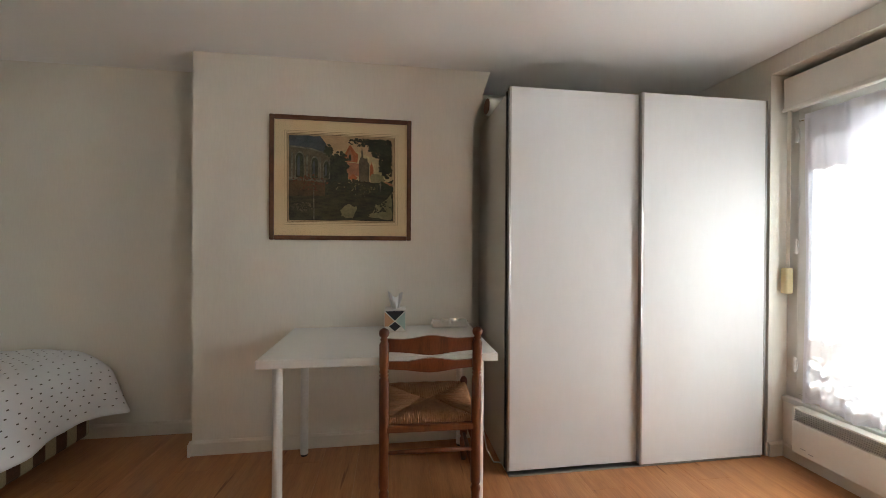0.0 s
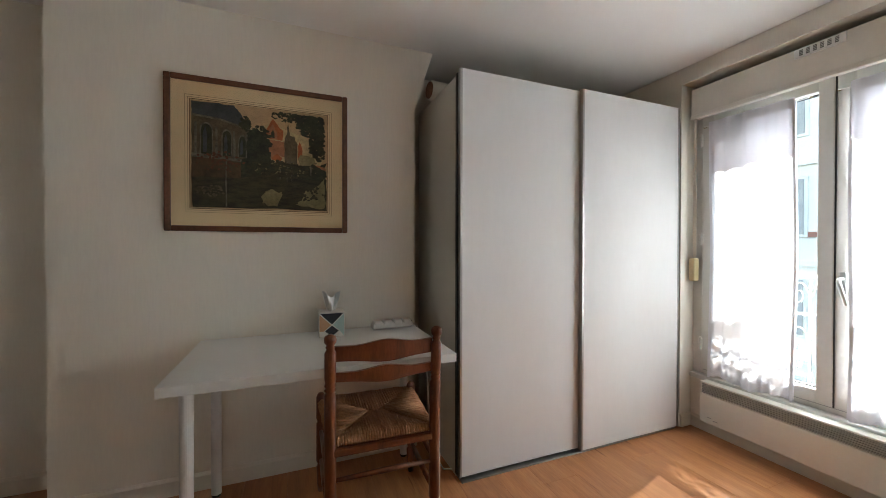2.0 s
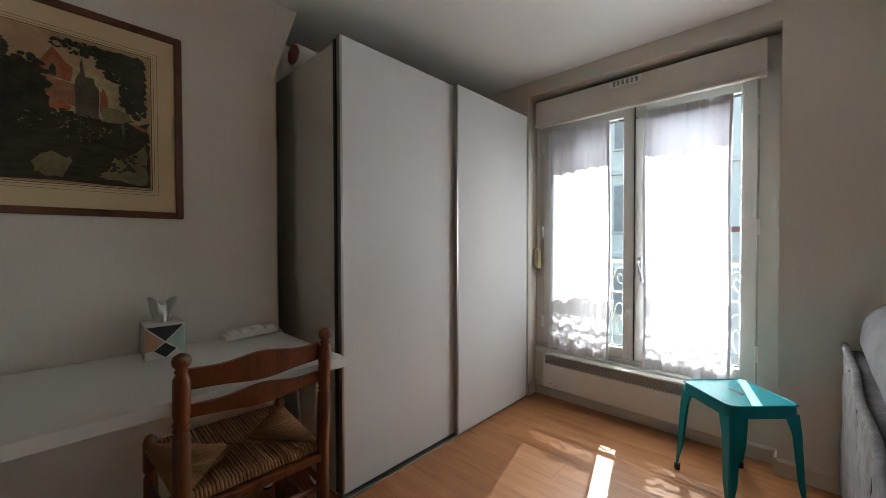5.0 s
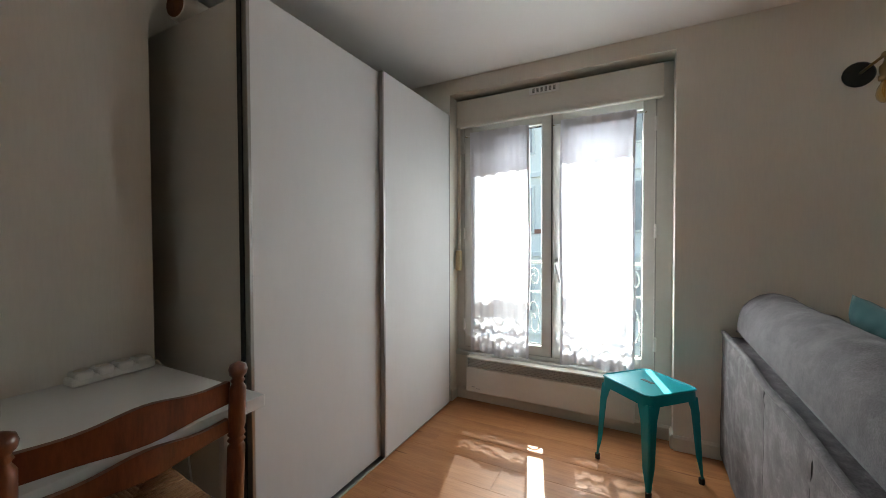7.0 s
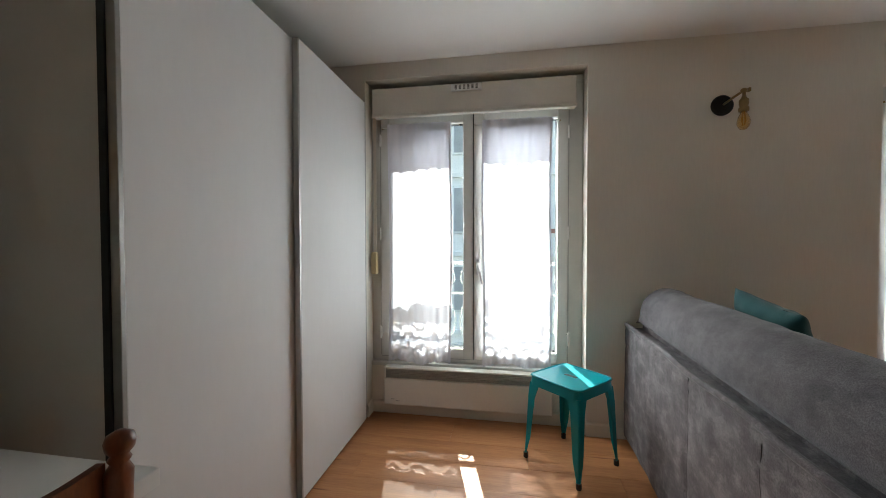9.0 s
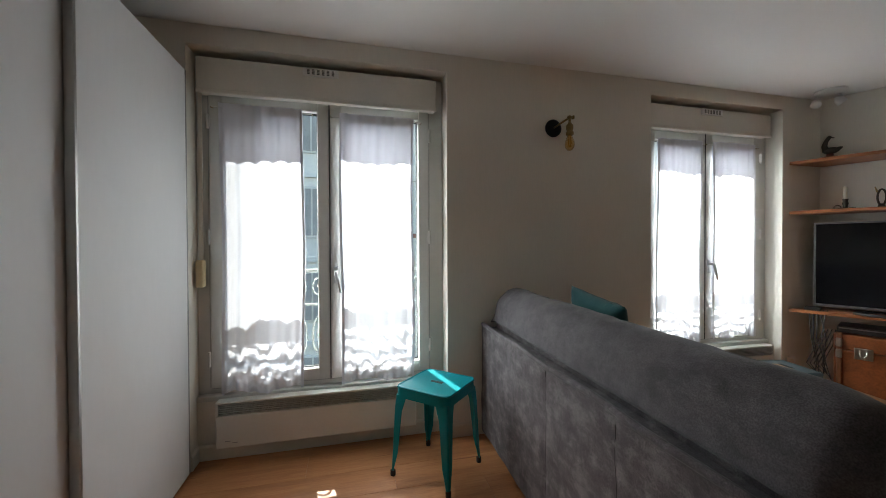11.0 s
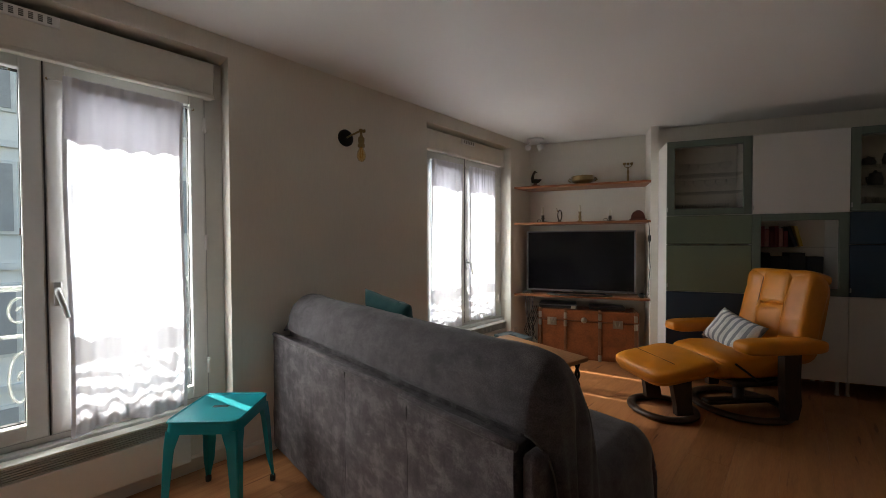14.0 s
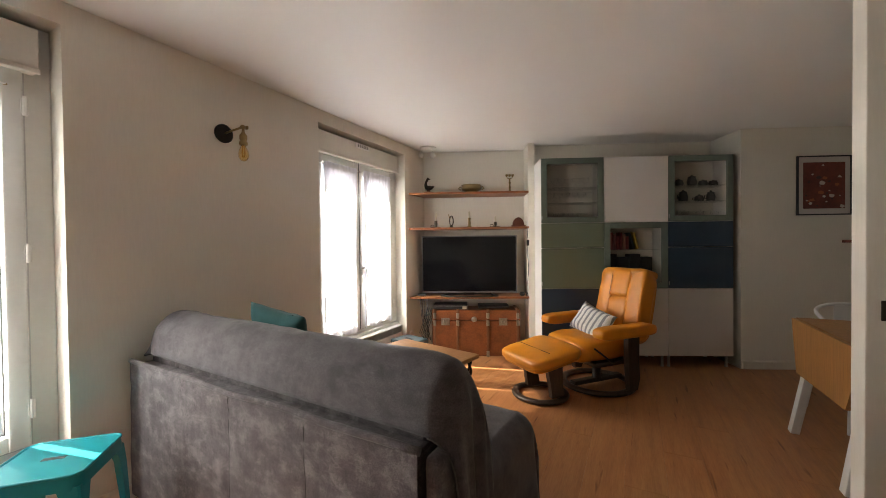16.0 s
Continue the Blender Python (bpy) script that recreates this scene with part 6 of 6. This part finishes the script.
def metal_pot(m):
    ob = thing("metal_pot", "dark polished metal pot in the cabinet", "pot", m, group="metal pots")
    part("pot", newlathe([(0.03, 0), (0.036, 0.008), (0.04, 0.045), (0.03, 0.08), (0.033, 0.088), (0.012, 0.095), (0.006, 0.108)], 16), M_POT, ob, smooth=True)
    part("handle", newtube([(0.036, 0, 0.065), (0.062, 0, 0.06), (0.058, 0, 0.03), (0.038, 0, 0.025)], 0.004, 6), M_POT, ob)
    return ob


za = z2 + 0.0095
sh1, sh2 = z2 + (z3 - z2) * 0.31 + 0.0055, z2 + (z3 - z2) * 0.55 + 0.0055
rnd = random.Random(7)
proto_w = wine_glass(SOUTH @ Matrix.Translation((1.30, -0.12, sh1)))
proto_t = tumbler(SOUTH @ Matrix.Translation((1.29, -0.12, za)))
for i in range(1, 6):
    copy_thing(proto_t, SOUTH @ Matrix.Translation((1.29 + 0.078 * i, -0.12 - 0.04 * rnd.random(), za)))
for i in range(5):
    copy_thing(proto_t, SOUTH @ Matrix.Translation((1.33 + 0.078 * i, -0.20 - 0.02 * rnd.random(), za)))
for i in range(1, 6):
    copy_thing(proto_w, SOUTH @ Matrix.Translation((1.30 + 0.075 * i, -0.12 - 0.06 * rnd.random(), sh1)))
for i in range(5):
    copy_thing(proto_w, SOUTH @ Matrix.Translation((1.33 + 0.075 * i, -0.14 - 0.08 * rnd.random(), sh2)))
proto_p = metal_pot(SOUTH @ Matrix.Translation((0.12, -0.14, sh1)))
for s, z, k in ((0.20, sh1, 0.7), (0.36, sh1, 1.15), (0.10, sh2, 0.55), (0.19, sh2, 0.6), (0.30, sh2, 1.05), (0.41, sh2, 0.75)):
    copy_thing(proto_p, SOUTH @ Matrix.Translation((s, -0.13 - 0.06 * rnd.random(), z)) @ pose(0, 0, 0, 0, 0, 60 * rnd.random()) @ Matrix.Diagonal((1.1, 1.1, k, 1)))
for i in range(5):
    copy_thing(proto_t, SOUTH @ Matrix.Translation((0.09 + 0.07 * i, -0.13, za)))
for i in range(2):
    copy_thing(proto_w, SOUTH @ Matrix.Translation((0.40 + 0.07 * i, -0.15, za)))
# books and boxes behind the middle glass door
zm1 = z1 + (z2 - z1) * 0.58 + 0.0055
for i in range(6):
    bk = thing("book", "book standing in the cabinet", "book", SOUTH @ Matrix.Translation((0.90 + 0.031 * i, -0.16, zm1)), group="cabinet books")
    part("cover", newbox(0, 0.026, -0.12, 0, 0, 0.13 + 0.02 * (i % 3), r=0.002), (M_BOOKR, M_BOOKP, M_BOOKR)[i % 3], bk)
    part("pages", newbox(0.003, 0.023, -0.117, -0.003, 0.002, 0.1305 + 0.02 * (i % 3)), M_WAX, bk)
for k, (mat, tilt) in enumerate(((M_BOOKY, 14), (M_BOOKD, 17))):
    bk = thing("book", "leaning book in the cabinet", "book", SOUTH @ Matrix.Translation((0.80 + 0.035 * k, -0.16, zm1 + 0.006)) @ pose(0, 0, 0, 0, tilt, 0), group="cabinet books")
    part("cover", newbox(0, 0.024, -0.12, 0, 0, 0.17, r=0.002), mat, bk)
for i in range(4):
    bk = thing("file_box", "dark file box standing in the cabinet", "box", SOUTH @ Matrix.Translation((0.68 + 0.115 * i, -0.14, z1 + 0.0095)), group="file boxes")
    part("carton", newbox(0, 0.105, -0.11, 0, 0, 0.29 + 0.03 * (i % 2), r=0.004), M_BOOKD, bk)

# ---- framed art and shelf on the dining wall ----
ar = thing("framed_art", "rust red abstract print in a thin black frame", "picture", SOUTH @ pose(-0.797, 0.0, 1.725, 0, 0, 180))
for n, x0, x1, a, b in (("frame_side", -0.241, -0.229, -0.276, 0.276), ("frame_side", 0.229, 0.241, -0.276, 0.276), ("frame_top", -0.229, 0.229, 0.264, 0.276), ("frame_bottom", -0.229, 0.229, -0.276, -0.264)):
    part(n, newbox(x0, x1, -0.022, -0.001, a, b, r=0.002), M_BLACK, ar)
part("mount", newbox(-0.232, 0.232, -0.012, -0.002, -0.267, 0.267), M_ARTMAT, ar)
part("print", newbox(-0.185, 0.185, -0.0135, -0.0118, -0.215, 0.215), M_ARTRED, ar)
rnd = random.Random(11)
for i in range(26):
    x, z = rnd.uniform(-0.165, 0.165), rnd.uniform(-0.195, 0.195)
    s = rnd.uniform(0.008, 0.028)
    n = rnd.choice((3, 4, 5, 10))
    a0 = rnd.random() * 6
    bm = bmesh.new()
    prism(bm, [(x + s * math.cos(a0 + 2 * math.pi * k / n), z + s * rnd.uniform(0.4, 0.9) * math.sin(a0 + 2 * math.pi * k / n)) for k in range(n)], -0.0012, "y", -0.0132)
    part("painted_shape", bm, (M_ARTLT, M_ARTDK, M_ARTOR, M_ARTLT)[i % 4], ar)

sb = thing("small_shelf", "small brown wooden shelf on the dining wall", "shelf", SOUTH)
part("board", newbox(-1.45, -0.965, 0.001, 0.13, 1.19, 1.215, r=0.004), M_REDWOOD, sb)

# ---- drop-leaf table ----
dt = thing("drop_leaf_table", "bamboo drop-leaf table with white legs, one leaf down", "table")
part("tabletop", newbox(-1.55, -0.945, -1.915, -1.10, 0.722, 0.742, r=0.004), M_BAMBOO, dt)
bm = bmesh.new()
prism(bm, [(-1.915, 0.738), (-1.10, 0.738), (-1.25, 0.43), (-1.835, 0.42)], 0.018, "x", -0.943)
part("drop_leaf", bm, M_BAMBOO, dt, "hanging tapered table leaf")
for (x0, y0), (x1, y1) in (((-1.02, -1.80), (-0.955, -1.98)), ((-1.02, -1.22), (-0.965, -1.33)), ((-1.47, -1.80), (-1.52, -1.98)), ((-1.47, -1.22), (-1.52, -1.33))):
    bm = bmesh.new()
    box(bm, -0.022, 0.022, -0.03, 0.03, 0, 0.72, r=0.004)
    for v in bm.verts:
        k = v.co.z / 0.72
        v.co.x += x1 + (x0 - x1) * k
        v.co.y += y1 + (y0 - y1) * k
    part("leg", bm, M_WHITE, dt)
part("apron", newbox(-1.48, -1.01, -1.82, -1.20, 0.66, 0.721, r=0.003), M_WHITE, dt)

# ---- white metal chair at the table ----
wc = thing("metal_armchair", "white sheet-metal dining chair behind the table", "chair", pose(-1.42, -2.32, 0, 0, 0, 10))
part("seat", newbox(-0.19, 0.19, -0.18, 0.18, 0.435, 0.45, r=0.006), M_WHITE, wc)
pts = [(0.24 * math.cos(a), -0.02 - 0.20 * math.sin(a), 0.70 + 0.06 * math.sin(a)) for a in [k * math.pi / 14 for k in range(15)]]
part("back_hoop", newtube([(0.25, 0.16, 0.62)] + pts + [(-0.25, 0.16, 0.62)], 0.012, 10), M_WHITE, wc, smooth=True)
part("back_splat", newbox(-0.06, 0.06, -0.215, -0.205, 0.45, 0.75, r=0.003), M_WHITE, wc)
for sx in (-1, 1):
    part("leg", newtube([(sx * 0.17, 0.16, 0.44), (sx * 0.215, 0.21, 0.0)], [0.016, 0.011], 10), M_WHITE, wc, smooth=True)
    part("leg", newtube([(sx * 0.17, -0.16, 0.44), (sx * 0.215, -0.22, 0.0)], [0.016, 0.011], 10), M_WHITE, wc, smooth=True)
    part("arm_post", newtube([(sx * 0.25, 0.16, 0.62), (sx * 0.19, 0.15, 0.45)], 0.011, 10), M_WHITE, wc, smooth=True)

sw = thing("light_switch", "small dark wall switch on the partition", "switch")
part("plate", newbox(-0.965, -0.915, -0.952, -0.944, 0.90, 0.98, r=0.003), M_BRONZE, sw)

# ---- outside ----
st = structure("ground", newbox(2.46, 400, -300, 300, -5.2, -5.0), M_STREET, "grey street below the windows", "ground")
bl = thing("balcony_slab", "stone balcony ledge outside the windows", "balcony")
part("slab", newbox(2.46, 2.72, -2.9, 2.6, 0.10, 0.20, r=0.01), M_STONE, bl)
rail = thing("balcony_railing", "wrought-iron balcony railing with scrolls", "railing")
part("handrail", newbox(2.62, 2.66, -2.9, 2.6, 0.965, 0.99, r=0.005), M_RAIL, rail)
part("lower_bar", newbox(2.63, 2.65, -2.9, 2.6, 0.74, 0.755), M_RAIL, rail)
part("bottom_bar", newbox(2.63, 2.65, -2.9, 2.6, 0.26, 0.275), M_RAIL, rail)
scroll_me = None
for i in range(24):
    y = -2.75 + i * 0.23
    part("post", newbox(2.634, 2.646, y - 0.006, y + 0.006, 0.2, 0.966), M_RAIL, rail)
    if scroll_me is None:
        bm = bmesh.new()
        for sgn in (1, -1):
            pts = []
            for k in range(22):
                a = k * 0.42
                r = 0.062 - 0.0024 * k
                pts.append((0, sgn * (0.058 + r * math.cos(a) * 0.8), 0.86 + r * math.sin(a) * 1.35))
            tube(bm, pts, 0.006, 6)
            pts = []
            for k in range(26):
                a = k * 0.36
                r = 0.085 - 0.0028 * k
                pts.append((0, sgn * (0.058 + r * math.cos(a) * 0.62), 0.52 + r * math.sin(a) * 2.0))
            tube(bm, pts, 0.006, 6)
        scroll_me = to_mesh("scroll", bm, M_RAIL, True)
    so = new("scroll", scroll_me)
    so.parent = rail
    so.location = (2.64, y + 0.115, 0)

bd2 = thing("apartment_building", "pale apartment building across the street", "building")
part("wall", newbox(13.0, 20.0, -14, 16, -5.0, 6.2), M_FACADE, bd2)
part("roof", newbox(12.8, 20.2, -14.2, 16.2, 6.2, 6.7, r=0.05), M_ROOF, bd2)
part("brick_band", newbox(12.95, 13.02, -14, 16, 1.40, 1.55), M_BRICKF, bd2)
for j in range(4):
    part("floor_band", newbox(12.9, 13.02, -14, 16, -2.2 + j * 2.8, -2.05 + j * 2.8), M_FFRAME, bd2)
    for i in range(14):
        y = -13 + i * 2.1
        wf = part("window", newbox(12.93, 13.01, y, y + 1.1, -1.4 + j * 2.8 - 2.8, 0.3 + j * 2.8 - 2.8, r=0.02), M_FFRAME, bd2)
        for a, b in ((0.08, 0.52), (0.58, 1.02)):
            part("pane", newbox(12.90, 12.935, y + a, y + b, -1.32 + j * 2.8 - 2.8, 0.22 + j * 2.8 - 2.8), M_FWIN, wf)

# ---- floor ----
fl = structure("floor", newbox(-3.35, 2.46, -6.2, 2.95, -0.12, -0.008), M_GAP, "oak-coloured laminate floor boards", "floor")
PW, PL = 0.192, 1.285
bm = bmesh.new()
box(bm, -PL / 2 + 0.0003, PL / 2 - 0.0003, -PW / 2 + 0.0003, PW / 2 - 0.0003, -0.0085, 0.0, r=0.0005, seg=1)
plank_me = to_mesh("plank", bm, M_FLOOR)
row = 0
x = -2.8 - 2 * PW
while x < 2.3:
    y = -4.6 + (row * 0.43) % PL
    while y < 2.9:
        p = new("plank", plank_me)
        p.parent = fl
        p.matrix_local = pose(x, y, 0, 0, 0, 90)
        y += PL
    x += PW
    row += 1
